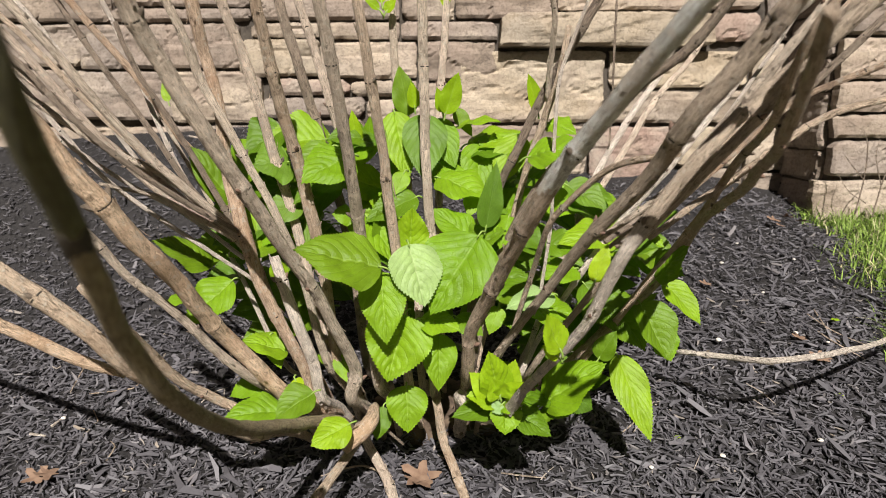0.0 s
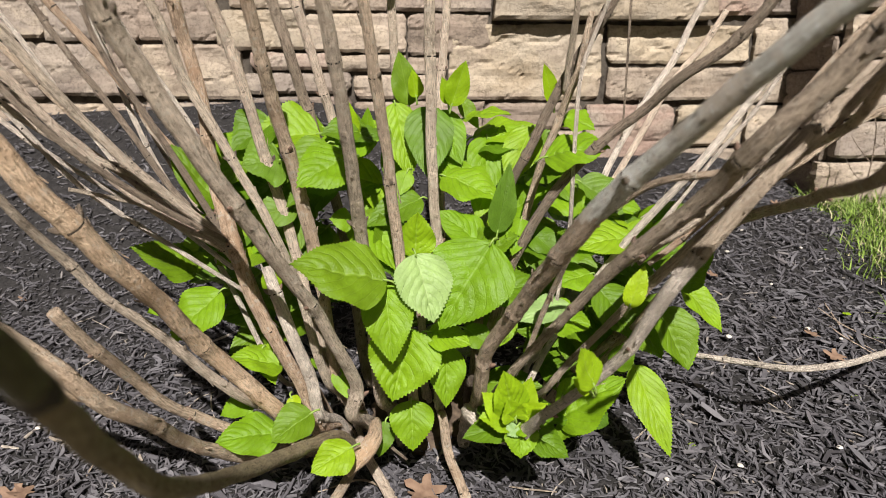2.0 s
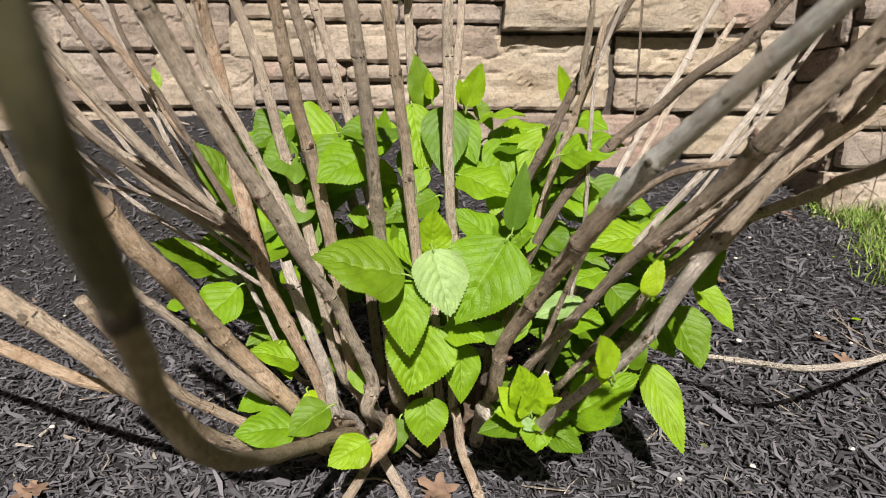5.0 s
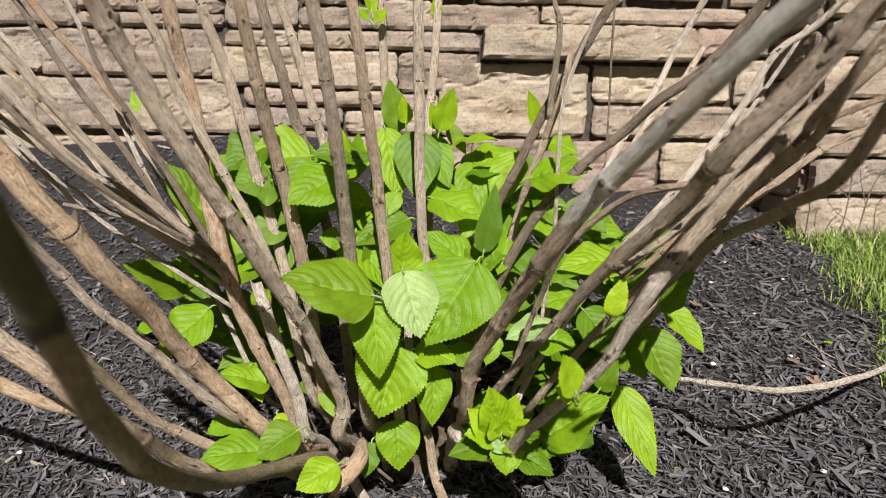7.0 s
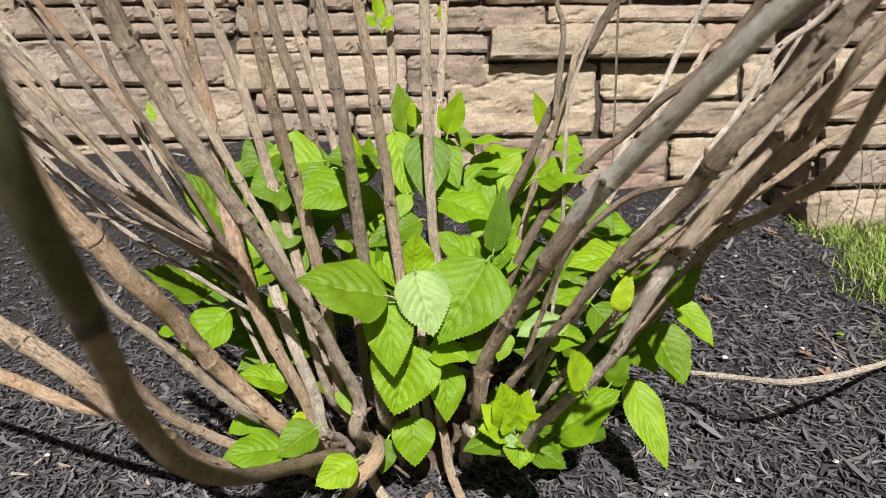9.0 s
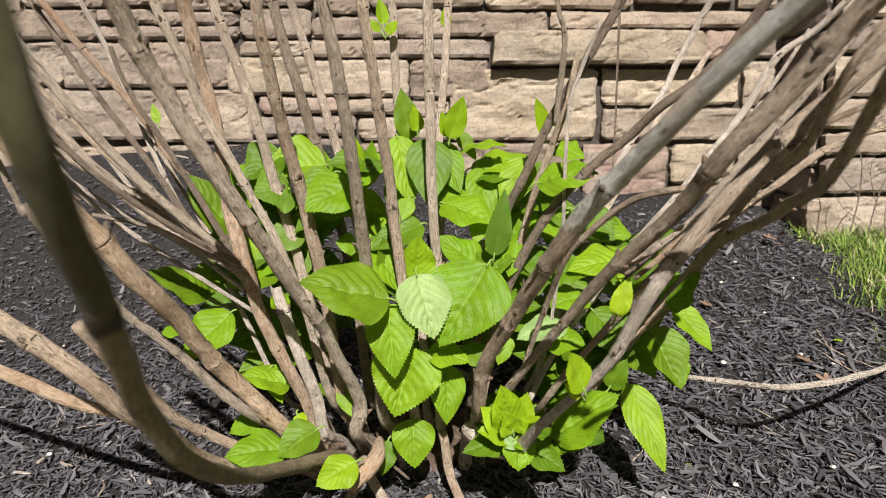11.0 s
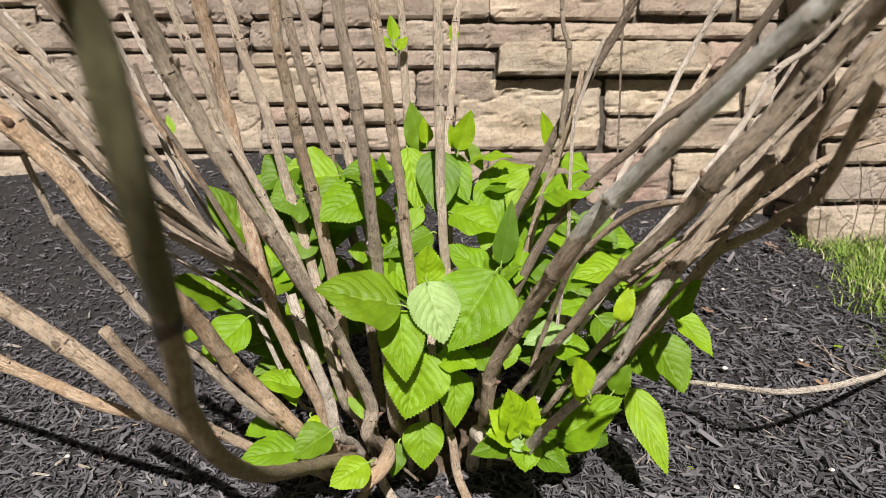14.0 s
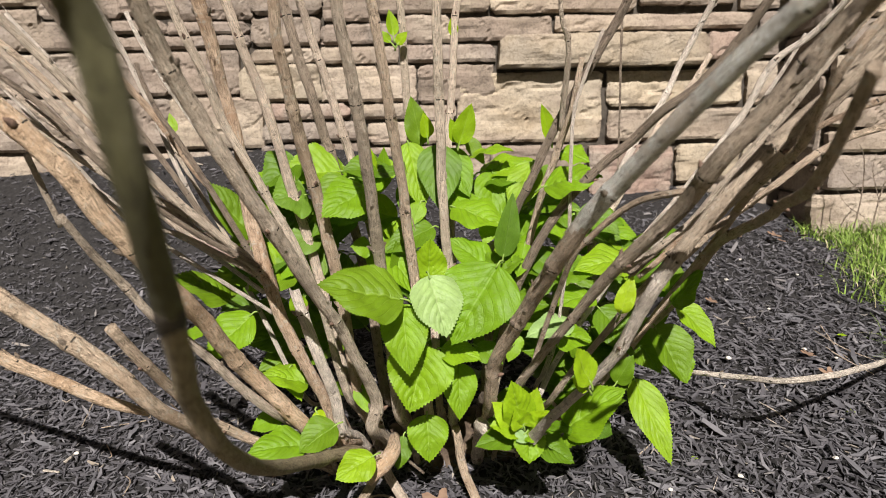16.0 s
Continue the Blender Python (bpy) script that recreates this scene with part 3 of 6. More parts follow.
def stem(bark, points, radii, rooted=True, even=False, lower_tone=None):
    stem_count[0] += 1
    thin = max(radii) < 0.0016
    points, radii = list(points), list(radii)
    foot = Vector(points[-1])
    above = foot.z - height(foot.x, foot.y)
    if rooted and above < 0.20 and abs(foot.x) < 0.25:
        # the cane goes on into the woody crown
        base = Vector((foot.x * 0.80 + 0.003, max(0.70, min(0.745, foot.y + 0.09)), 0.0))
        base.z = height(base.x, base.y) + 0.006
        points += [tuple(foot.lerp(base, 0.45) + Vector((0, 0.012, 0.004))), tuple(base)]
        radii += [radii[-1] * 0.9, radii[-1] * 0.7]
    verts, faces, uvs, joints, rings = tube(points, radii, 8 if thin else 16, 0.005, 0.06 if thin else 0.075, not (thin or even), stem_count[0] * 3.7)
    ob = shrub_part("stem", mesh_of("stem", verts, faces, BARK[bark], uvs=uvs, rings=rings, lower_tone=(BARK[lower_tone[0]], lower_tone[1]) if lower_tone else None))
    for p, t, side, r in joints:
        if stem_rng.random() < 0.75 and r > 0.002:
            a = stem_rng.uniform(0, 6.28)
            out = (side * math.cos(a) + t.cross(side) * math.sin(a)).normalized()
            up = -t if t.z < 0 else t
            for way in (out, -out):
                shrub_part("bud", bud_mesh(p, up, way, r, BARK["dark"] if stem_rng.random() < 0.6 else BUDDARK), ob)
    return ob


# shade above the scar and sunlight below it are put into the bark colours
near_cane = stem("green", [(-0.105, 0.070, 0.500), (-0.095, 0.088, 0.449), (-0.087, 0.110, 0.437), (-0.086, 0.123, 0.405), (-0.100, 0.170, 0.362), (-0.120, 0.232, 0.310), (-0.125, 0.275, 0.271), (-0.135, 0.341, 0.228), (-0.142, 0.417, 0.184), (-0.133, 0.502, 0.143), (-0.119, 0.588, 0.105)],
     [0.0038, 0.0038, 0.0038, 0.0039, 0.0040, 0.0043, 0.0045, 0.0049, 0.0054, 0.0060, 0.0066], even=True, lower_tone=("lit_olive", 0.362))
stem("golden", [(-0.318, 0.385, 0.480), (-0.286, 0.398, 0.436), (-0.258, 0.411, 0.396), (-0.236, 0.432, 0.350), (-0.220, 0.466, 0.304), (-0.209, 0.512, 0.257), (-0.193, 0.558, 0.200), (-0.157, 0.596, 0.133)],
     [0.0068, 0.0069, 0.0070, 0.0071, 0.0071, 0.0070, 0.0072, 0.0076])
stem("grey", [(-0.185, 0.365, 0.495), (-0.179, 0.398, 0.451), (-0.166, 0.421, 0.412), (-0.151, 0.444, 0.372), (-0.131, 0.484, 0.315), (-0.114, 0.526, 0.264), (-0.096, 0.566, 0.205), (-0.083, 0.598, 0.156), (-0.091, 0.612, 0.120)],
     [0.0052, 0.0056, 0.0057, 0.0056, 0.0056, 0.0049, 0.0053, 0.0060, 0.0069])
stem("tan", [(-0.144, 0.522, 0.529), (-0.143, 0.537, 0.477), (-0.139, 0.572, 0.407), (-0.130, 0.599, 0.353), (-0.122, 0.613, 0.295), (-0.113, 0.622, 0.231), (-0.103, 0.626, 0.141)],
     [0.0043, 0.0047, 0.0053, 0.0056, 0.0061, 0.0053, 0.0056])
stem("pale", [(-0.203, 0.596, 0.536), (-0.190, 0.607, 0.486), (-0.181, 0.615, 0.453), (-0.170, 0.623, 0.406), (-0.162, 0.636, 0.363), (-0.142, 0.641, 0.278), (-0.116, 0.638, 0.149)],
     [0.0042, 0.0044, 0.0047, 0.0046, 0.0048, 0.0049, 0.0046])
stem("orange", [(-0.216, 0.565, 0.534), (-0.212, 0.579, 0.497), (-0.206, 0.591, 0.448), (-0.197, 0.592, 0.400), (-0.193, 0.593, 0.346), (-0.182, 0.585, 0.304), (-0.169, 0.586, 0.250), (-0.151, 0.596, 0.197), (-0.136, 0.608, 0.150), (-0.123, 0.620, 0.105)],
     [0.0057, 0.0059, 0.0050, 0.0051, 0.0060, 0.0067, 0.0057, 0.0058, 0.0058, 0.0063])
stem("grey", [(-0.234, 0.545, 0.530), (-0.220, 0.547, 0.488), (-0.210, 0.552, 0.462), (-0.201, 0.566, 0.424), (-0.185, 0.570, 0.390), (-0.167, 0.573, 0.351), (-0.147, 0.575, 0.310), (-0.130, 0.594, 0.245), (-0.116, 0.619, 0.156)],
     [0.0032, 0.0036, 0.0037, 0.0038, 0.0039, 0.0036, 0.0037, 0.0036, 0.0041])
stem("white", [(-0.156, 0.594, 0.268), (-0.150, 0.591, 0.246), (-0.139, 0.592, 0.210), (-0.127, 0.604, 0.163), (-0.122, 0.612, 0.118)],
     [0.0046, 0.0055, 0.0055, 0.0056, 0.0056])
stem("dark", [(-0.175, 0.691, 0.561), (-0.158, 0.688, 0.490), (-0.146, 0.687, 0.452), (-0.137, 0.694, 0.411), (-0.125, 0.696, 0.367), (-0.097, 0.687, 0.256), (-0.081, 0.675, 0.133)],
     [0.0049, 0.0050, 0.0052, 0.0051, 0.0052, 0.0053, 0.0049])
stem("pale", [(-0.162, 0.711, 0.565), (-0.149, 0.722, 0.511), (-0.135, 0.724, 0.465), (-0.122, 0.725, 0.414), (-0.112, 0.728, 0.377), (-0.086, 0.708, 0.264), (-0.070, 0.682, 0.116)],
     [0.0042, 0.0043, 0.0046, 0.0045, 0.0045, 0.0045, 0.0042])
stem("grey", [(-0.088, 0.457, 0.515), (-0.085, 0.471, 0.479), (-0.080, 0.498, 0.423), (-0.077, 0.536, 0.361), (-0.075, 0.581, 0.295), (-0.071, 0.610, 0.228), (-0.065, 0.615, 0.139)],
     [0.0041, 0.0044, 0.0046, 0.0051, 0.0056, 0.0050, 0.0055])
stem("brown", [(-0.070, 0.520, 0.528), (-0.064, 0.535, 0.472), (-0.057, 0.557, 0.416), (-0.051, 0.582, 0.361), (-0.046, 0.602, 0.301), (-0.039, 0.617, 0.214), (-0.035, 0.622, 0.129)],
     [0.0037, 0.0041, 0.0045, 0.0046, 0.0050, 0.0044, 0.0049])
stem("grey", [(-0.056, 0.730, 0.569), (-0.053, 0.738, 0.501), (-0.049, 0.737, 0.435), (-0.045, 0.737, 0.379), (-0.030, 0.714, 0.249), (-0.023, 0.671, 0.120)],
     [0.0041, 0.0042, 0.0043, 0.0044, 0.0046, 0.0041])
stem("grey", [(-0.017, 0.614, 0.549), (-0.017, 0.621, 0.471), (-0.017, 0.625, 0.415), (-0.015, 0.632, 0.362), (-0.012, 0.637, 0.300), (-0.010, 0.639, 0.253), (-0.009, 0.641, 0.120)],
     [0.0042, 0.0045, 0.0045, 0.0048, 0.0047, 0.0050, 0.0047])
stem("pale", [(0.013, 0.814, 0.592), (0.006, 0.813, 0.529), (0.000, 0.809, 0.450), (-0.004, 0.799, 0.389), (-0.004, 0.758, 0.272), (-0.001, 0.692, 0.124)],
     [0.0041, 0.0044, 0.0045, 0.0045, 0.0044, 0.0039])
stem("dark", [(0.164, 0.599, 0.545), (0.146, 0.617, 0.505), (0.126, 0.627, 0.470), (0.100, 0.639, 0.420), (0.072, 0.650, 0.359), (0.057, 0.660, 0.324), (0.038, 0.671, 0.245), (0.025, 0.653, 0.139)],
     [0.0040, 0.0041, 0.0042, 0.0042, 0.0041, 0.0042, 0.0048, 0.0044])
stem("brown", [(0.116, 0.618, 0.475), (0.108, 0.621, 0.430), (0.100, 0.636, 0.397), (0.086, 0.648, 0.351), (0.078, 0.662, 0.312), (0.059, 0.669, 0.233), (0.033, 0.651, 0.128)],
     [0.0025, 0.0029, 0.0034, 0.0035, 0.0036, 0.0039, 0.0037])
stem("grey", [(0.089, 0.589, 0.538), (0.092, 0.594, 0.506), (0.099, 0.600, 0.487), (0.100, 0.607, 0.464), (0.099, 0.622, 0.435), (0.099, 0.634, 0.409)],
     [0.0019, 0.0020, 0.0022, 0.0026, 0.0027, 0.0028])
stem("white", [(0.128, 0.591, 0.496), (0.113, 0.595, 0.456), (0.104, 0.596, 0.426), (0.101, 0.593, 0.386), (0.100, 0.589, 0.338), (0.100, 0.596, 0.289), (0.092, 0.604, 0.216)],
     [0.0014, 0.0016, 0.0017, 0.0017, 0.0017, 0.0017, 0.0015])
stem("dark", [(0.206, 0.807, 0.577), (0.203, 0.801, 0.487), (0.203, 0.800, 0.421), (0.199, 0.789, 0.359)],
     [0.0015, 0.0015, 0.0012, 0.0010])
stem("dark", [(0.229, 0.471, 0.520), (0.210, 0.501, 0.477), (0.190, 0.520, 0.445), (0.165, 0.541, 0.423), (0.147, 0.564, 0.399), (0.122, 0.580, 0.373), (0.087, 0.603, 0.326), (0.054, 0.631, 0.249), (0.032, 0.635, 0.153)],
     [0.0034, 0.0037, 0.0039, 0.0039, 0.0039, 0.0040, 0.0042, 0.0049, 0.0046])
stem("silver", [(0.146, 0.178, 0.504), (0.126, 0.226, 0.470), (0.104, 0.274, 0.437), (0.084, 0.322, 0.400), (0.065, 0.371, 0.360), (0.051, 0.421, 0.316), (0.038, 0.471, 0.268), (0.025, 0.520, 0.218), (0.023, 0.565, 0.162)],
     [0.0046, 0.0046, 0.0047, 0.0050, 0.0057, 0.0056, 0.0056, 0.0056, 0.0060], lower_tone=("brown", 0.352))
stem("white", [(0.338, 0.826, 0.587), (0.302, 0.853, 0.505), (0.268, 0.842, 0.440), (0.222, 0.813, 0.383), (0.162, 0.758, 0.290), (0.100, 0.695, 0.154)],
     [0.0037, 0.0039, 0.0039, 0.0038, 0.0036, 0.0031])
stem("pale", [(0.339, 0.871, 0.500), (0.312, 0.865, 0.460), (0.272, 0.839, 0.421), (0.195, 0.782, 0.320), (0.138, 0.730, 0.242)],
     [0.0035, 0.0037, 0.0037, 0.0037, 0.0038])
stem("white", [(0.346, 0.572, 0.529), (0.321, 0.606, 0.490), (0.296, 0.623, 0.468), (0.273, 0.626, 0.422), (0.244, 0.620, 0.387), (0.213, 0.615, 0.350), (0.152, 0.641, 0.259), (0.109, 0.677, 0.167), (0.081, 0.687, 0.105)],
     [0.0026, 0.0030, 0.0033, 0.0033, 0.0033, 0.0035, 0.0033, 0.0030, 0.0035])
stem("umber", [(0.178, 0.286, 0.478), (0.172, 0.308, 0.459), (0.157, 0.331, 0.429), (0.137, 0.358, 0.395), (0.129, 0.395, 0.362), (0.105, 0.448, 0.314), (0.083, 0.500, 0.258), (0.058, 0.542, 0.205), (0.044, 0.576, 0.165)],
     [0.0052, 0.0053, 0.0055, 0.0055, 0.0053, 0.0047, 0.0037, 0.0036, 0.0039])
# lower part takes the white bark to paint in sunlight that only grazes it
stem("umber", [(0.247, 0.361, 0.472), (0.225, 0.373, 0.446), (0.192, 0.388, 0.411), (0.171, 0.385, 0.392), (0.144, 0.379, 0.364), (0.119, 0.389, 0.323), (0.109, 0.404, 0.294), (0.099, 0.428, 0.255), (0.081, 0.462, 0.213), (0.067, 0.506, 0.171), (0.058, 0.550, 0.133), (0.040, 0.576, 0.120), (0.021, 0.606, 0.121)],
     [0.0044, 0.0044, 0.0043, 0.0043, 0.0043, 0.0047, 0.0044, 0.0039, 0.0035, 0.0040, 0.0058, 0.0082, 0.0092], lower_tone=("white", 0.330))
stem("umber", [(0.246, 0.381, 0.472), (0.224, 0.400, 0.435), (0.205, 0.411, 0.403), (0.182, 0.426, 0.370), (0.160, 0.451, 0.334), (0.133, 0.474, 0.291), (0.113, 0.507, 0.246), (0.093, 0.540, 0.200), (0.078, 0.565, 0.164)],
     [0.0034, 0.0036, 0.0037, 0.0036, 0.0037, 0.0036, 0.0028, 0.0027, 0.0029])
stem("tan", [(0.212, 0.335, 0.472), (0.192, 0.345, 0.440), (0.200, 0.390, 0.402), (0.228, 0.464, 0.383), (0.242, 0.541, 0.353), (0.240, 0.609, 0.297), (0.200, 0.640, 0.220), (0.140, 0.660, 0.130)],
     [0.0022, 0.0024, 0.0028, 0.0031, 0.0035, 0.0036, 0.0036, 0.0036])
stem("brown", [(0.139, 0.238, 0.432), (0.153, 0.275, 0.410), (0.165, 0.316, 0.382), (0.193, 0.398, 0.361), (0.223, 0.495, 0.334), (0.240, 0.597, 0.299), (0.225, 0.665, 0.225), (0.150, 0.700, 0.130)],
     [0.0029, 0.0030, 0.0031, 0.0036, 0.0040, 0.0044, 0.0044, 0.0044])
stem("orange", [(0.328, 0.484, 0.434), (0.292, 0.493, 0.418), (0.260, 0.491, 0.404), (0.228, 0.497, 0.374), (0.188, 0.501, 0.334)],
     [0.0023, 0.0023, 0.0022, 0.0022, 0.0023])
stem("brown", [(0.392, 0.570, 0.410), (0.347, 0.570, 0.401), (0.313, 0.568, 0.385), (0.268, 0.563, 0.354), (0.233, 0.560, 0.330), (0.151, 0.466, 0.308)],
     [0.0031, 0.0031, 0.0031, 0.0031, 0.0031, 0.0021])
stem("dark", [(0.350, 0.522, 0.479), (0.296, 0.515, 0.429), (0.256, 0.519, 0.390), (0.220, 0.524, 0.358), (0.186, 0.540, 0.324), (0.122, 0.477, 0.303)],
     [0.0029, 0.0029, 0.0028, 0.0029, 0.0028, 0.0022])
stem("tan", [(0.149, 0.407, 0.372), (0.135, 0.417, 0.369), (0.118, 0.436, 0.362), (0.104, 0.455, 0.349), (0.090, 0.472, 0.330), (0.080, 0.489, 0.310), (0.073, 0.531, 0.259), (0.061, 0.561, 0.198)],
     [0.0023, 0.0023, 0.0022, 0.0023, 0.0024, 0.0024, 0.0022, 0.0023])
stem("tan", [(-0.360, 0.400, 0.360), (-0.314, 0.408, 0.319), (-0.270, 0.412, 0.283), (-0.240, 0.420, 0.253), (-0.228, 0.435, 0.227), (-0.217, 0.468, 0.195), (-0.213, 0.508, 0.158), (-0.201, 0.551, 0.122), (-0.183, 0.594, 0.089)],
     [0.0062, 0.0062, 0.0060, 0.0058, 0.0056, 0.0054, 0.0054, 0.0056, 0.0060])
stem("golden", [(-0.640, 0.440, 0.425), (-0.520, 0.463, 0.345), (-0.394, 0.491, 0.260), (-0.362, 0.497, 0.239), (-0.337, 0.504, 0.222), (-0.311, 0.510, 0.205), (-0.288, 0.517, 0.191), (-0.271, 0.525, 0.179)],
     [0.0046, 0.0048, 0.0049, 0.0050, 0.0051, 0.0051, 0.0046, 0.0023])
stem("tan", [(-0.271, 0.476, 0.271), (-0.266, 0.487, 0.252), (-0.260, 0.503, 0.230), (-0.251, 0.537, 0.193), (-0.238, 0.561, 0.160), (-0.219, 0.586, 0.131), (-0.187, 0.602, 0.106)],
     [0.0044, 0.0046, 0.0047, 0.0047, 0.0046, 0.0046, 0.0047])
stem("grey", [(-0.286, 0.455, 0.359), (-0.279, 0.471, 0.333), (-0.268, 0.495, 0.301), (-0.253, 0.510, 0.270), (-0.225, 0.533, 0.231), (-0.201, 0.556, 0.189), (-0.179, 0.579, 0.154)],
     [0.0026, 0.0030, 0.0035, 0.0033, 0.0038, 0.0042, 0.0045])
stem("grey", [(-0.298, 0.459, 0.379), (-0.303, 0.453, 0.402), (-0.292, 0.464, 0.350)],
     [0.0020, 0.0020, 0.0020])
stem("grey", [(-0.348, 0.503, 0.510), (-0.320, 0.516, 0.474), (-0.292, 0.529, 0.433), (-0.264, 0.550, 0.385), (-0.232, 0.563, 0.343), (-0.183, 0.587, 0.291)],
     [0.0032, 0.0034, 0.0036, 0.0036, 0.0036, 0.0034])
stem("pale", [(-0.362, 0.520, 0.489), (-0.323, 0.531, 0.439), (-0.290, 0.542, 0.390), (-0.261, 0.555, 0.351), (-0.226, 0.568, 0.316), (-0.183, 0.591, 0.281)],
     [0.0028, 0.0030, 0.0032, 0.0031, 0.0033, 0.0031])
stem("orange", [(-0.370, 0.631, 0.539), (-0.327, 0.639, 0.480), (-0.288, 0.650, 0.426), (-0.258, 0.650, 0.377), (-0.239, 0.650, 0.352), (-0.198, 0.643, 0.284), (-0.153, 0.641, 0.160)],
     [0.0031, 0.0033, 0.0034, 0.0033, 0.0033, 0.0034, 0.0032])
stem("white", [(-0.363, 0.693, 0.552), (-0.336, 0.702, 0.490), (-0.310, 0.692, 0.436), (-0.289, 0.683, 0.384), (-0.263, 0.673, 0.332), (-0.224, 0.670, 0.261), (-0.169, 0.658, 0.141)],
     [0.0022, 0.0024, 0.0024, 0.0024, 0.0023, 0.0025, 0.0024])
stem("white", [(-0.345, 0.732, 0.542), (-0.318, 0.722, 0.489), (-0.284, 0.712, 0.436), (-0.253, 0.704, 0.392), (-0.208, 0.690, 0.318)],
     [0.0024, 0.0024, 0.0024, 0.0022, 0.0024])
stem("dark", [(-0.274, 0.576, 0.474), (-0.269, 0.577, 0.453), (-0.259, 0.578, 0.429), (-0.245, 0.584, 0.403), (-0.217, 0.593, 0.347), (-0.188, 0.603, 0.287)],
     [0.0020, 0.0020, 0.0022, 0.0024, 0.0028, 0.0028])
stem("grey", [(-0.381, 0.535, 0.453), (-0.344, 0.548, 0.418), (-0.309, 0.562, 0.385), (-0.277, 0.571, 0.362), (-0.253, 0.580, 0.348), (-0.211, 0.597, 0.310), (-0.183, 0.591, 0.276)],
     [0.0026, 0.0028, 0.0029, 0.0029, 0.0030, 0.0031, 0.0028])
stem("grey", [(-0.300, 0.573, 0.338), (-0.270, 0.572, 0.332), (-0.239, 0.570, 0.325), (-0.212, 0.577, 0.311), (-0.183, 0.582, 0.287), (-0.167, 0.595, 0.245)],
     [0.0016, 0.0018, 0.0019, 0.0023, 0.0024, 0.0023])
stem("white", [(-0.426, 0.602, 0.482), (-0.379, 0.601, 0.429), (-0.340, 0.602, 0.378), (-0.299, 0.603, 0.331), (-0.180, 0.605, 0.243)],
     [0.0022, 0.0023, 0.0023, 0.0023, 0.0018])
stem("white", [(-0.434, 0.671, 0.532), (-0.376, 0.659, 0.467), (-0.327, 0.655, 0.391), (-0.271, 0.651, 0.318), (-0.188, 0.605, 0.276)],
     [0.0021, 0.0021, 0.0022, 0.0022, 0.0017])
stem("white", [(-0.431, 0.615, 0.439), (-0.386, 0.617, 0.402), (-0.345, 0.620, 0.366), (-0.297, 0.623, 0.332), (-0.253, 0.628, 0.305), (-0.186, 0.603, 0.265)],
     [0.0021, 0.0022, 0.0022, 0.0022, 0.0023, 0.0021])
stem("dark", [(-0.400, 0.655, 0.559), (-0.364, 0.655, 0.503), (-0.324, 0.653, 0.440), (-0.285, 0.652, 0.380), (-0.243, 0.650, 0.318), (-0.187, 0.604, 0.292)],
     [0.0027, 0.0027, 0.0028, 0.0028, 0.0029, 0.0022])
stem("grey", [(-0.379, 0.753, 0.540), (-0.346, 0.741, 0.479), (-0.313, 0.729, 0.413), (-0.283, 0.719, 0.358), (-0.244, 0.706, 0.291)],
     [0.0022, 0.0022, 0.0022, 0.0022, 0.0022])
stem("brown", [(-0.407, 0.585, 0.508), (-0.357, 0.586, 0.461), (-0.309, 0.595, 0.403), (-0.268, 0.597, 0.360), (-0.224, 0.608, 0.313), (-0.185, 0.594, 0.286)],
     [0.0026, 0.0026, 0.0027, 0.0028, 0.0028, 0.0025])
stem("pale", [(-0.396, 0.568, 0.469), (-0.361, 0.572, 0.437), (-0.323, 0.575, 0.403), (-0.287, 0.579, 0.369), (-0.248, 0.592, 0.334), (-0.182, 0.591, 0.280)],
     [0.0027, 0.0027, 0.0028, 0.0028, 0.0029, 0.0026])
stem("white", [(-0.372, 0.529, 0.423), (-0.342, 0.525, 0.404), (-0.312, 0.529, 0.373)],
     [0.0013, 0.0013, 0.0014])
stem("dark", [(-0.356, 0.506, 0.467), (-0.320, 0.510, 0.436), (-0.288, 0.513, 0.398), (-0.258, 0.526, 0.363), (-0.224, 0.550, 0.328), (-0.181, 0.583, 0.291)],
     [0.0022, 0.0023, 0.0023, 0.0023, 0.0024, 0.0023])
stem("brown", [(0.389, 0.592, 0.533), (0.334, 0.583, 0.475), (0.299, 0.586, 0.432), (0.263, 0.589, 0.382), (0.216, 0.581, 0.332), (0.131, 0.505, 0.293)],
     [0.0024, 0.0024, 0.0024, 0.0024, 0.0024, 0.0016])
stem("white", [(0.350, 0.668, 0.498), (0.312, 0.668, 0.438), (0.280, 0.661, 0.390), (0.246, 0.664, 0.345), (0.196, 0.654, 0.282)],
     [0.0020, 0.0020, 0.0020, 0.0021, 0.0023])
stem("orange", [(0.202, 0.486, 0.370), (0.176, 0.482, 0.341), (0.154, 0.488, 0.315), (0.135, 0.495, 0.295)],
     [0.0028, 0.0028, 0.0026, 0.0019])
stem("pale", [(0.184, 0.493, 0.348), (0.157, 0.499, 0.321), (0.138, 0.507, 0.304)],
     [0.0016, 0.0019, 0.0014])
stem("grey", [(0.264, 0.407, 0.508), (0.250, 0.414, 0.484), (0.224, 0.418, 0.447), (0.200, 0.423, 0.412), (0.175, 0.428, 0.379), (0.152, 0.442, 0.343), (0.113, 0.461, 0.308)],
     [0.0029, 0.0030, 0.0030, 0.0030, 0.0027, 0.0026, 0.0022])
stem("golden", [(-0.070, 0.628, 0.102), (-0.072, 0.594, 0.104), (-0.081, 0.576, 0.098), (-0.093, 0.563, 0.090)],
     [0.0052, 0.0075, 0.0085, 0.0061], False)
stem("pale", [(-0.087, 0.633, 0.081), (-0.077, 0.644, 0.048), (-0.059, 0.626, 0.024), (-0.045, 0.589, 0.005)],
     [0.0044, 0.0050, 0.0053, 0.0051], False)
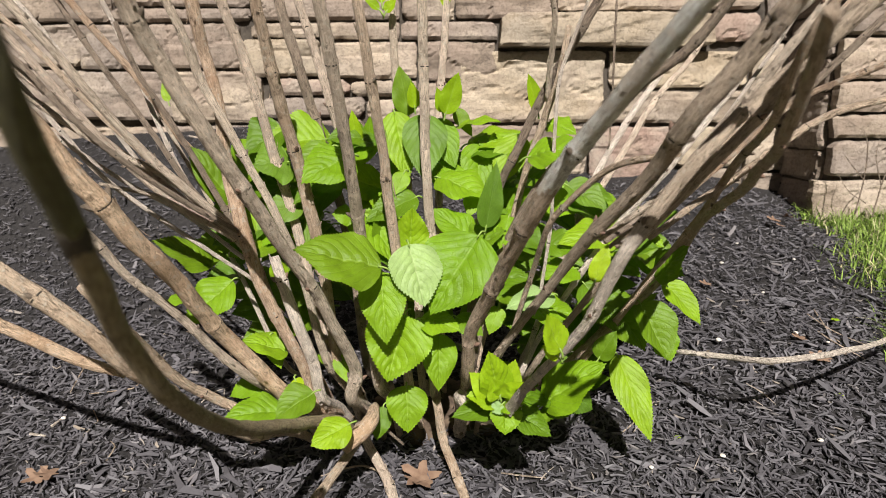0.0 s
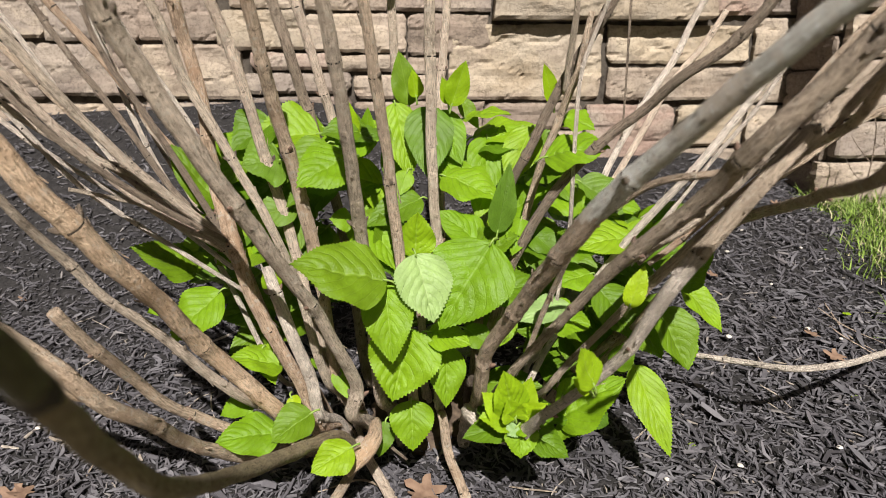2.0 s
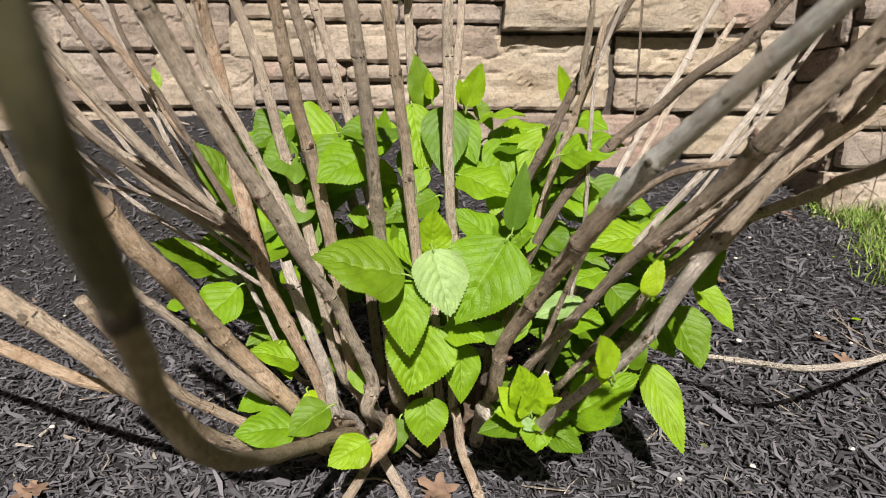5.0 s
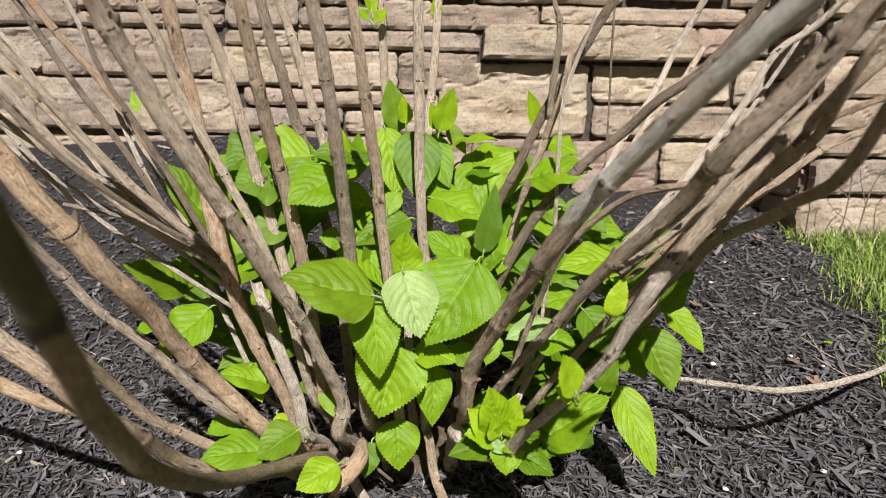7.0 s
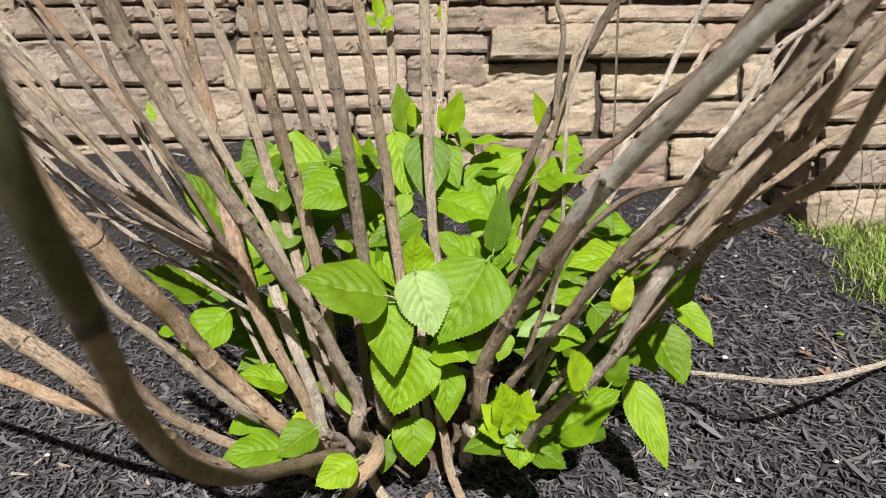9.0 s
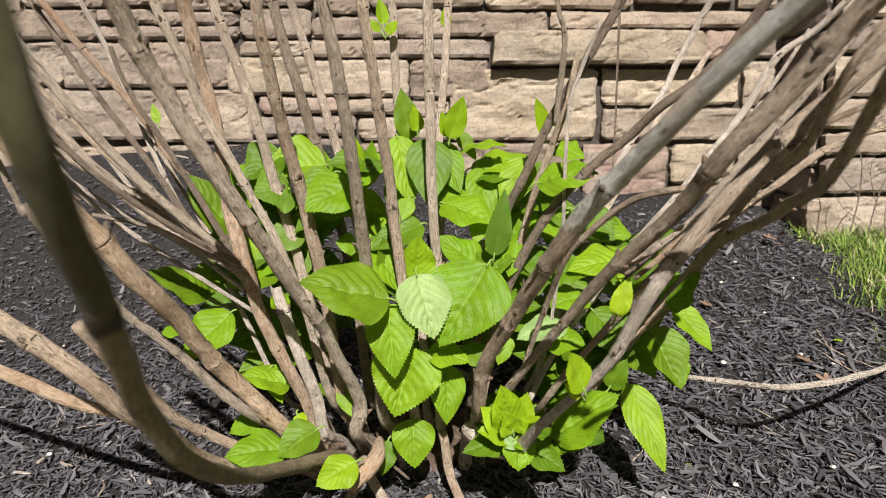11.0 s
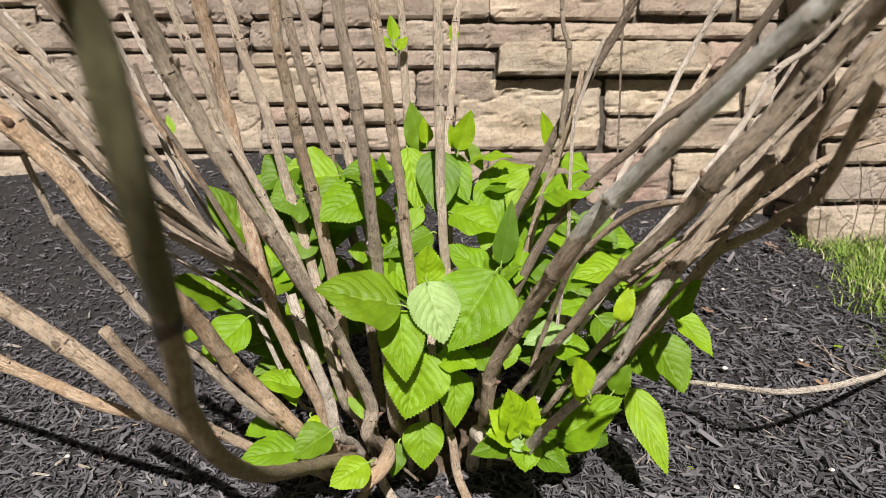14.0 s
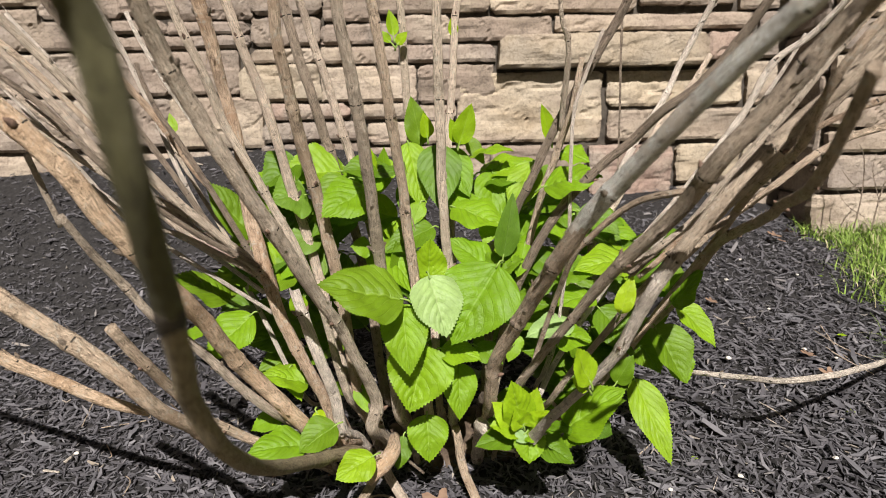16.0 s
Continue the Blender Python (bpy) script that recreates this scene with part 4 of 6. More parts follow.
stem("tan", [(-0.007, 0.638, 0.106), (0.002, 0.640, 0.061), (0.015, 0.625, 0.025), (0.029, 0.586, 0.001)],
     [0.0044, 0.0050, 0.0049, 0.0047], False)
stem("brown", [(-0.078, 0.632, 0.077), (-0.090, 0.605, 0.069), (-0.101, 0.567, 0.065), (-0.115, 0.534, 0.057), (-0.127, 0.505, 0.049)],
     [0.0040, 0.0045, 0.0046, 0.0047, 0.0045], False)
stem("dark", [(-0.087, 0.631, 0.110), (-0.060, 0.632, 0.078), (-0.041, 0.635, 0.057)],
     [0.0016, 0.0016, 0.0014], False)
stem("white", [(0.273, 0.725, 0.123), (0.275, 0.711, 0.130), (0.305, 0.676, 0.138), (0.332, 0.636, 0.147), (0.364, 0.622, 0.156), (0.407, 0.636, 0.157), (0.472, 0.679, 0.150), (0.560, 0.729, 0.157)],
     [0.0024, 0.0030, 0.0033, 0.0033, 0.0032, 0.0031, 0.0029, 0.0026], False)



def crown_mesh():
    """The knotted woody base from which all canes spring."""
    bm = bmesh.new()
    bmesh.ops.create_icosphere(bm, subdivisions=4, radius=1.0)
    for v in bm.verts:
        k = 1 + 0.35 * noise.noise(v.co * 2.2) + 0.22 * noise.noise(v.co * 6.0) + 0.08 * noise.noise(v.co * 15.0)
        x, y = 0.00 + 0.085 * v.co.x * k, 0.745 + 0.045 * v.co.y * k
        v.co = Vector((x, y, height(x, y) - 0.006 + 0.034 * v.co.z * k))
    me = bpy.data.meshes.new("crown")
    bm.to_mesh(me)
    bm.free()
    me.materials.append(SHADED_CROWNWOOD)
    me.polygons.foreach_set("use_smooth", [True] * len(me.polygons))
    return me


shrub_part("crown", crown_mesh(), None, "knotted brown woody crown, its colour darkened for the shade under the canes")


def leaf_mesh(base, tip, wide, tone, facing, fold, curl, seed):
    """A saw-toothed oval blade with a drawn-out tip, puckered between its side veins."""
    b, e = Vector(base), Vector(tip)
    a = e - b
    length = a.length
    a.normalize()
    hint = {"c": Vector((0.10, -0.85, 0.50)), "m": Vector((0.12, -0.62, 0.78)), "u": Vector((0.05, -0.42, 0.90))}[facing]
    rng = random.Random(seed)
    hint += Vector((rng.uniform(-0.16, 0.16), rng.uniform(-0.12, 0.12), rng.uniform(-0.10, 0.10)))
    nrm = (hint - a * hint.dot(a)).normalized()
    s = a.cross(nrm)
    large = wide > 0.028
    teeth = max(8, min(27, int(length / 0.0026)))
    nu, nv = 2 * teeth, 20 if large else 8
    ph = rng.uniform(0, 9)
    saw = min(0.0012, 0.024 * wide) * rng.uniform(0.7, 1.1)
    pucker = rng.uniform(0.020, 0.034) * wide if large else 0.0
    belly = rng.uniform(0.50, 0.58)
    fall = rng.uniform(1.02, 1.20)
    top = belly / (belly + fall)
    peak = (top ** belly) * ((1 - top) ** fall)
    verts, faces, uvs = [], [], []
    for i in range(nu + 1):
        u = i / nu
        hw = 0.5 * wide * max(0.012, (max(u, 0.001) ** belly) * (max(1 - u, 0.0) ** fall) / peak)
        point = i % 2 == 1 and 2 < i < nu - 1
        for j in range(nv + 1):
            v = 2 * j / nv - 1
            rim = abs(v) > 0.99
            w = hw + (saw if point and rim else 0.0)
            on = u * length + (0.9 * saw if point and rim else 0.0)
            cell = 7.0 * u - 2.6 * abs(v) ** 1.25
            quilt = pucker * (abs(math.sin(math.pi * cell)) ** 0.8 - 0.6) * (1 - abs(v) ** 4) * min(1.0, 5 * u) * min(1.0, 5 * (1 - u))
            quilt += 0.35 * pucker * noise.noise((u * 14 + ph, v * 7, ph)) - 1.2 * pucker * max(0.0, 1 - abs(v) * 9)
            ruffle = 0.09 * hw * noise.noise((u * 4 + ph, v * 1.5, ph)) + 0.10 * hw * abs(v) ** 3 * math.sin(13 * u + ph + (2 if v > 0 else 0))
            z = fold * abs(v) * w * 1.6 - curl * length * (2.2 * u * u - 1.2 * u) * 1.1 + quilt + ruffle - 0.25 * hw * v * v * (0.5 if fold < 0.2 else 0.15)
            verts.append(b + a * (on + 0.02 * length * abs(v) * math.sin(math.pi * u)) + s * (v * w) + nrm * z)
            uvs.append((u, 0.5 + 0.5 * v))
    m = nv + 1
    for i in range(nu):
        for j in range(nv):
            faces.append((i * m + j, i * m + j + 1, (i + 1) * m + j + 1, (i + 1) * m + j))
    return mesh_of("leaf", verts, faces, LEAF[tone], uvs=uvs), a, nrm


leaf_count = [0]
PETIOLE = plain_material("leaf_stalk", (0.14, 0.22, 0.04), (0.20, 0.28, 0.06), 90.0, 0.55, 0.2)


def leaf(base, tip, wide, tone, facing, fold, curl):
    leaf_count[0] += 1
    me, a, nrm = leaf_mesh(base, tip, wide, tone, facing, fold, curl, leaf_count[0])
    ob = shrub_part("leaf", me)
    b = Vector(base)
    crown = Vector((0.0, 0.66, 0.06))
    back = ((crown - b).normalized() * 0.8 - a * 0.7).normalized()
    reach = max(0.006, 0.16 * wide)
    v, f, u, *_ = tube([b + a * 0.003, b - a * reach * 0.4, b - a * reach * 0.5 + back * reach * 0.7], [0.0007, 0.0009, 0.0011], 6, 0.004, 0.02, False, 2)
    shrub_part("leaf_stalk", mesh_of("leaf_stalk", v, f, PETIOLE), ob)
    return ob


leaf((-0.053, 0.557, 0.266), (-0.124, 0.536, 0.288), 0.068, "mid", "m", 0.10, 0.03)
leaf((-0.030, 0.578, 0.282), (-0.014, 0.553, 0.232), 0.049, "pale", "c", 0.10, 0.08)
leaf((-0.055, 0.570, 0.258), (-0.049, 0.547, 0.198), 0.042, "bright", "c", 0.16, 0.06)
leaf((0.034, 0.593, 0.287), (-0.012, 0.563, 0.222), 0.074, "bright", "m", 0.08, 0.08)
leaf((-0.035, 0.590, 0.212), (-0.051, 0.566, 0.155), 0.062, "bright", "c", 0.22, 0.05)
leaf((-0.003, 0.611, 0.186), (-0.003, 0.592, 0.134), 0.035, "bright", "c", 0.10, 0.08)
leaf((-0.036, 0.613, 0.132), (-0.034, 0.595, 0.089), 0.041, "bright", "m", 0.10, 0.12)
leaf((-0.085, 0.556, 0.119), (-0.118, 0.537, 0.108), 0.034, "young", "m", 0.06, 0.06)
leaf((-0.149, 0.574, 0.124), (-0.199, 0.555, 0.129), 0.042, "bright", "u", 0.08, 0.08)
leaf((-0.121, 0.576, 0.141), (-0.154, 0.557, 0.125), 0.034, "mid", "m", 0.25, 0.08)
leaf((-0.031, 0.616, 0.269), (-0.028, 0.613, 0.311), 0.035, "young", "c", 0.12, -0.05)
leaf((-0.053, 0.632, 0.265), (-0.062, 0.628, 0.307), 0.028, "mid", "c", 0.45, 0.00)
leaf((0.033, 0.636, 0.273), (-0.010, 0.643, 0.307), 0.040, "bright", "m", 0.10, 0.06)
leaf((-0.004, 0.668, 0.334), (0.048, 0.644, 0.320), 0.057, "bright", "u", 0.10, 0.10)
leaf((0.042, 0.618, 0.290), (0.052, 0.613, 0.353), 0.024, "dull", "c", 0.15, 0.05)
leaf((-0.017, 0.683, 0.397), (-0.017, 0.647, 0.334), 0.045, "dull", "c", 0.06, 0.03)
leaf((-0.049, 0.690, 0.400), (-0.034, 0.664, 0.334), 0.038, "bright", "c", 0.08, 0.05)
leaf((-0.007, 0.698, 0.392), (0.014, 0.673, 0.344), 0.033, "bright", "c", 0.12, 0.05)
leaf((0.004, 0.682, 0.397), (0.017, 0.675, 0.438), 0.022, "young", "c", 0.25, 0.00)
leaf((0.001, 0.687, 0.399), (-0.005, 0.683, 0.424), 0.015, "young", "c", 0.25, 0.00)
leaf((-0.036, 0.730, 0.396), (-0.046, 0.729, 0.449), 0.028, "mid", "c", 0.18, 0.00)
leaf((-0.029, 0.721, 0.404), (-0.033, 0.716, 0.431), 0.016, "young", "c", 0.30, 0.00)
leaf((0.017, 0.706, 0.384), (0.059, 0.687, 0.395), 0.039, "bright", "u", 0.08, 0.12)
leaf((0.028, 0.723, 0.365), (0.091, 0.714, 0.382), 0.052, "bright", "u", 0.08, 0.10)
leaf((0.032, 0.712, 0.358), (0.078, 0.691, 0.361), 0.048, "mid", "u", 0.10, 0.10)
leaf((0.079, 0.605, 0.358), (0.127, 0.586, 0.372), 0.054, "bright", "u", 0.08, 0.08)
leaf((0.106, 0.664, 0.388), (0.133, 0.652, 0.380), 0.038, "bright", "m", 0.10, 0.10)
leaf((0.094, 0.652, 0.399), (0.083, 0.647, 0.435), 0.015, "young", "c", 0.40, 0.00)
leaf((-0.085, 0.609, 0.360), (-0.125, 0.580, 0.341), 0.054, "bright", "m", 0.08, 0.10)
leaf((-0.148, 0.644, 0.352), (-0.178, 0.624, 0.352), 0.058, "dull", "m", 0.10, 0.10)
leaf((-0.161, 0.679, 0.382), (-0.196, 0.657, 0.362), 0.051, "mid", "m", 0.25, 0.10)
leaf((-0.168, 0.691, 0.387), (-0.184, 0.671, 0.355), 0.024, "young", "c", 0.20, 0.00)
leaf((-0.201, 0.628, 0.313), (-0.236, 0.618, 0.370), 0.037, "mid", "m", 0.15, 0.06)
leaf((-0.120, 0.718, 0.375), (-0.140, 0.700, 0.385), 0.033, "bright", "m", 0.10, 0.10)
leaf((-0.085, 0.623, 0.301), (-0.104, 0.614, 0.305), 0.022, "bright", "c", 0.06, 0.05)
leaf((-0.234, 0.647, 0.246), (-0.283, 0.634, 0.280), 0.055, "mid", "u", 0.15, 0.08)
leaf((-0.203, 0.615, 0.240), (-0.244, 0.590, 0.204), 0.046, "bright", "u", 0.10, 0.08)
leaf((-0.224, 0.673, 0.279), (-0.247, 0.657, 0.241), 0.033, "mid", "m", 0.20, 0.10)
leaf((-0.272, 0.672, 0.207), (-0.290, 0.662, 0.205), 0.020, "bright", "u", 0.10, 0.10)
leaf((-0.154, 0.621, 0.165), (-0.195, 0.605, 0.185), 0.038, "bright", "u", 0.15, 0.10)
leaf((-0.172, 0.624, 0.179), (-0.159, 0.609, 0.152), 0.020, "bright", "m", 0.20, 0.10)
leaf((-0.178, 0.607, 0.140), (-0.208, 0.596, 0.130), 0.028, "bright", "u", 0.10, 0.10)
leaf((-0.143, 0.597, 0.146), (-0.133, 0.585, 0.136), 0.013, "young", "c", 0.20, 0.00)
leaf((0.105, 0.596, 0.230), (0.059, 0.582, 0.224), 0.034, "pale", "u", 0.10, 0.10)
leaf((0.136, 0.648, 0.243), (0.098, 0.629, 0.240), 0.039, "bright", "u", 0.10, 0.10)
leaf((0.177, 0.654, 0.278), (0.115, 0.634, 0.275), 0.048, "bright", "u", 0.10, 0.08)
leaf((0.109, 0.452, 0.278), (0.118, 0.453, 0.306), 0.014, "young", "m", 0.12, 0.05)
leaf((0.082, 0.425, 0.236), (0.069, 0.422, 0.264), 0.023, "young", "m", 0.15, -0.08)
leaf((0.082, 0.434, 0.228), (0.070, 0.432, 0.238), 0.010, "young", "c", 0.20, 0.00)
leaf((0.051, 0.552, 0.147), (0.041, 0.540, 0.193), 0.032, "young", "c", 0.12, 0.05)
leaf((0.049, 0.552, 0.145), (0.025, 0.545, 0.172), 0.027, "young", "c", 0.15, 0.10)
leaf((0.049, 0.552, 0.144), (0.022, 0.544, 0.152), 0.028, "young", "m", 0.20, 0.10)
leaf((0.055, 0.560, 0.142), (0.066, 0.556, 0.180), 0.026, "young", "c", 0.20, 0.05)
leaf((0.055, 0.548, 0.146), (0.075, 0.535, 0.166), 0.023, "young", "c", 0.20, 0.10)
leaf((0.056, 0.548, 0.144), (0.070, 0.537, 0.141), 0.027, "bright", "m", 0.20, 0.10)
leaf((0.056, 0.547, 0.141), (0.056, 0.533, 0.119), 0.030, "bright", "c", 0.15, 0.10)
leaf((0.051, 0.541, 0.151), (0.043, 0.537, 0.171), 0.022, "young", "c", 0.35, 0.00)
leaf((0.051, 0.541, 0.152), (0.055, 0.536, 0.167), 0.016, "young", "c", 0.35, 0.00)
leaf((0.053, 0.542, 0.144), (0.044, 0.535, 0.139), 0.015, "pale", "c", 0.10, 0.00)
# five low leaves added round the rosette to cast shade on the mulch
leaf((0.050, 0.562, 0.132), (0.008, 0.556, 0.128), 0.030, "mid", "u", 0.15, 0.10)
leaf((0.062, 0.560, 0.130), (0.100, 0.548, 0.112), 0.036, "mid", "u", 0.15, 0.08)
leaf((0.050, 0.566, 0.140), (0.026, 0.596, 0.142), 0.040, "dull", "u", 0.12, 0.08)
leaf((0.072, 0.572, 0.135), (0.098, 0.604, 0.132), 0.046, "mid", "u", 0.12, 0.08)
leaf((0.118, 0.596, 0.140), (0.150, 0.600, 0.112), 0.042, "dull", "m", 0.12, 0.08)
leaf((0.096, 0.588, 0.122), (0.149, 0.575, 0.172), 0.056, "bright", "u", 0.10, 0.08)
leaf((0.101, 0.597, 0.120), (0.124, 0.577, 0.121), 0.046, "mid", "u", 0.10, 0.10)
leaf((0.177, 0.629, 0.157), (0.203, 0.583, 0.086), 0.036, "bright", "c", 0.14, 0.06)
leaf((0.204, 0.651, 0.205), (0.228, 0.621, 0.155), 0.046, "mid", "c", 0.35, 0.05)
leaf((0.230, 0.663, 0.224), (0.265, 0.636, 0.189), 0.032, "bright", "m", 0.20, 0.10)
leaf((0.177, 0.670, 0.200), (0.212, 0.642, 0.160), 0.055, "mid", "m", 0.15, 0.10)
leaf((0.148, 0.665, 0.223), (0.186, 0.636, 0.180), 0.049, "mid", "m", 0.15, 0.10)
leaf((0.210, 0.625, 0.237), (0.233, 0.611, 0.274), 0.046, "mid", "u", 0.10, 0.05)
leaf((0.203, 0.714, 0.277), (0.214, 0.707, 0.299), 0.016, "bright", "c", 0.20, 0.00)
leaf((0.187, 0.704, 0.279), (0.166, 0.697, 0.290), 0.034, "bright", "u", 0.10, 0.10)
leaf((0.056, 0.624, 0.210), (0.046, 0.610, 0.186), 0.020, "bright", "c", 0.10, 0.10)
leaf((0.066, 0.639, 0.298), (0.055, 0.614, 0.270), 0.025, "bright", "c", 0.30, 0.00)
leaf((0.081, 0.646, 0.280), (0.071, 0.632, 0.254), 0.023, "mid", "c", 0.20, 0.00)
leaf((0.117, 0.643, 0.326), (0.113, 0.638, 0.298), 0.015, "bright", "c", 0.40, 0.00)
leaf((0.034, 0.664, 0.318), (0.027, 0.650, 0.297), 0.020, "bright", "c", 0.10, 0.10)
leaf((0.013, 0.604, 0.206), (0.039, 0.591, 0.193), 0.026, "mid", "m", 0.10, 0.10)
leaf((-0.020, 0.595, 0.207), (0.017, 0.583, 0.202), 0.038, "bright", "u", 0.10, 0.10)
leaf((0.025, 0.619, 0.235), (0.084, 0.610, 0.248), 0.051, "mid", "u", 0.10, 0.10)
leaf((0.087, 0.624, 0.210), (0.130, 0.612, 0.207), 0.051, "bright", "u", 0.10, 0.10)
leaf((-0.061, 0.629, 0.102), (-0.067, 0.613, 0.073), 0.023, "mid", "m", 0.10, 0.10)
leaf((-0.104, 0.620, 0.162), (-0.093, 0.605, 0.138), 0.017, "bright", "c", 0.10, 0.00)
leaf((-0.037, 0.649, 0.341), (-0.046, 0.636, 0.320), 0.018, "bright", "c", 0.10, 0.05)
leaf((-0.088, 0.695, 0.364), (-0.093, 0.692, 0.402), 0.015, "young", "c", 0.30, 0.00)
leaf((-0.078, 0.704, 0.357), (-0.075, 0.700, 0.396), 0.017, "bright", "c", 0.30, 0.00)
leaf((0.051, 0.714, 0.373), (0.032, 0.701, 0.356), 0.020, "bright", "m", 0.10, 0.10)
leaf((-0.179, 0.575, 0.131), (-0.193, 0.563, 0.118), 0.022, "bright", "u", 0.10, 0.10)
leaf((0.228, 0.664, 0.169), (0.241, 0.649, 0.143), 0.033, "bright", "m", 0.20, 0.10)
leaf((0.159, 0.632, 0.152), (0.174, 0.627, 0.183), 0.023, "mid", "m", 0.20, 0.10)
leaf((-0.155, 0.614, 0.240), (-0.160, 0.608, 0.264), 0.018, "bright", "c", 0.10, 0.00)
leaf((0.015, 0.720, 0.403), (0.033, 0.714, 0.373), 0.017, "mid", "c", 0.10, 0.00)
leaf((-0.062, 0.720, 0.511), (-0.066, 0.721, 0.538), 0.013, "young", "c", 0.35, 0.00)
leaf((-0.058, 0.722, 0.502), (-0.047, 0.720, 0.515), 0.012, "young", "c", 0.30, 0.00)
leaf((-0.065, 0.719, 0.504), (-0.081, 0.717, 0.517), 0.010, "young", "c", 0.30, 0.00)
leaf((0.005, 0.812, 0.521), (0.003, 0.812, 0.544), 0.012, "young", "c", 0.40, 0.00)
leaf((-0.396, 0.975, 0.417), (-0.404, 0.980, 0.445), 0.013, "bright", "c", 0.10, 0.00)
leaf((-0.195, 0.708, 0.368), (-0.224, 0.685, 0.348), 0.035, "mid", "m", 0.17, 0.06)
leaf((-0.147, 0.685, 0.295), (-0.175, 0.657, 0.246), 0.037, "dull", "m", 0.11, 0.05)
leaf((-0.151, 0.791, 0.225), (-0.199, 0.770, 0.230), 0.038, "mid", "m", 0.12, 0.05)
leaf((-0.133, 0.730, 0.278), (-0.176, 0.705, 0.246), 0.044, "dull", "m", 0.15, 0.08)
leaf((-0.166, 0.700, 0.360), (-0.216, 0.677, 0.342), 0.065, "dull", "u", 0.20, 0.03)
leaf((-0.155, 0.744, 0.367), (-0.202, 0.722, 0.352), 0.044, "bright", "m", 0.19, 0.04)
leaf((-0.190, 0.711, 0.259), (-0.228, 0.693, 0.266), 0.030, "mid", "m", 0.16, 0.02)
leaf((-0.168, 0.809, 0.241), (-0.223, 0.784, 0.227), 0.056, "mid", "u", 0.23, 0.11)
leaf((-0.149, 0.724, 0.374), (-0.197, 0.700, 0.345), 0.049, "mid", "m", 0.18, 0.06)
leaf((-0.168, 0.729, 0.323), (-0.227, 0.709, 0.321), 0.038, "mid", "c", 0.09, 0.03)
leaf((-0.197, 0.677, 0.292), (-0.228, 0.657, 0.289), 0.034, "mid", "m", 0.21, 0.06)
leaf((-0.129, 0.689, 0.330), (-0.154, 0.663, 0.296), 0.029, "bright", "m", 0.16, 0.02)
leaf((-0.187, 0.690, 0.344), (-0.223, 0.670, 0.340), 0.024, "dull", "c", 0.25, 0.06)
leaf((-0.131, 0.721, 0.291), (-0.182, 0.700, 0.278), 0.039, "bright", "m", 0.14, 0.09)
leaf((-0.143, 0.721, 0.280), (-0.189, 0.704, 0.292), 0.051, "bright", "u", 0.09, 0.12)
leaf((-0.145, 0.674, 0.321), (-0.140, 0.643, 0.264), 0.038, "mid", "m", 0.20, 0.07)
leaf((-0.166, 0.701, 0.333), (-0.212, 0.677, 0.309), 0.039, "dull", "c", 0.15, 0.10)
leaf((-0.172, 0.683, 0.367), (-0.211, 0.656, 0.325), 0.059, "bright", "u", 0.24, 0.06)
leaf((-0.202, 0.677, 0.303), (-0.237, 0.652, 0.275), 0.028, "mid", "c", 0.13, 0.05)
leaf((-0.236, 0.789, 0.235), (-0.275, 0.765, 0.225), 0.031, "mid", "c", 0.09, 0.11)
leaf((-0.147, 0.741, 0.316), (-0.190, 0.723, 0.324), 0.041, "mid", "m", 0.24, 0.07)
leaf((-0.203, 0.695, 0.300), (-0.238, 0.676, 0.304), 0.029, "dull", "c", 0.20, 0.02)
leaf((-0.181, 0.704, 0.308), (-0.230, 0.683, 0.298), 0.041, "dull", "m", 0.12, 0.04)
leaf((-0.120, 0.683, 0.372), (-0.178, 0.663, 0.371), 0.058, "bright", "m", 0.24, 0.07)
leaf((-0.174, 0.694, 0.289), (-0.211, 0.676, 0.300), 0.026, "bright", "c", 0.18, 0.09)
leaf((-0.167, 0.738, 0.323), (-0.201, 0.721, 0.339), 0.050, "mid", "u", 0.19, 0.11)
leaf((-0.170, 0.684, 0.325), (-0.226, 0.666, 0.328), 0.054, "mid", "m", 0.22, 0.12)
leaf((-0.086, 0.736, 0.309), (-0.081, 0.709, 0.269), 0.027, "bright", "m", 0.13, 0.04)
leaf((-0.065, 0.734, 0.315), (-0.121, 0.719, 0.337), 0.041, "bright", "c", 0.11, 0.04)
leaf((-0.099, 0.765, 0.226), (-0.160, 0.747, 0.243), 0.046, "dull", "c", 0.17, 0.04)
leaf((-0.148, 0.713, 0.378), (-0.121, 0.689, 0.357), 0.026, "mid", "m", 0.19, 0.12)
leaf((-0.046, 0.709, 0.265), (-0.095, 0.694, 0.291), 0.045, "mid", "m", 0.22, 0.07)
leaf((-0.126, 0.749, 0.360), (-0.160, 0.726, 0.341), 0.036, "dull", "m", 0.15, 0.06)
leaf((-0.115, 0.675, 0.284), (-0.160, 0.650, 0.249), 0.047, "mid", "m", 0.12, 0.02)
leaf((-0.054, 0.734, 0.280), (-0.084, 0.722, 0.319), 0.041, "bright", "m", 0.22, 0.10)
leaf((-0.077, 0.733, 0.376), (-0.114, 0.707, 0.337), 0.042, "bright", "c", 0.22, 0.04)
leaf((-0.064, 0.736, 0.374), (-0.106, 0.715, 0.363), 0.028, "bright", "c", 0.09, 0.04)
leaf((-0.144, 0.811, 0.257), (-0.130, 0.778, 0.194), 0.038, "mid", "m", 0.22, 0.05)
leaf((-0.081, 0.689, 0.372), (-0.126, 0.664, 0.337), 0.057, "bright", "u", 0.13, 0.08)
leaf((-0.107, 0.683, 0.328), (-0.131, 0.658, 0.297), 0.023, "dull", "c", 0.24, 0.10)
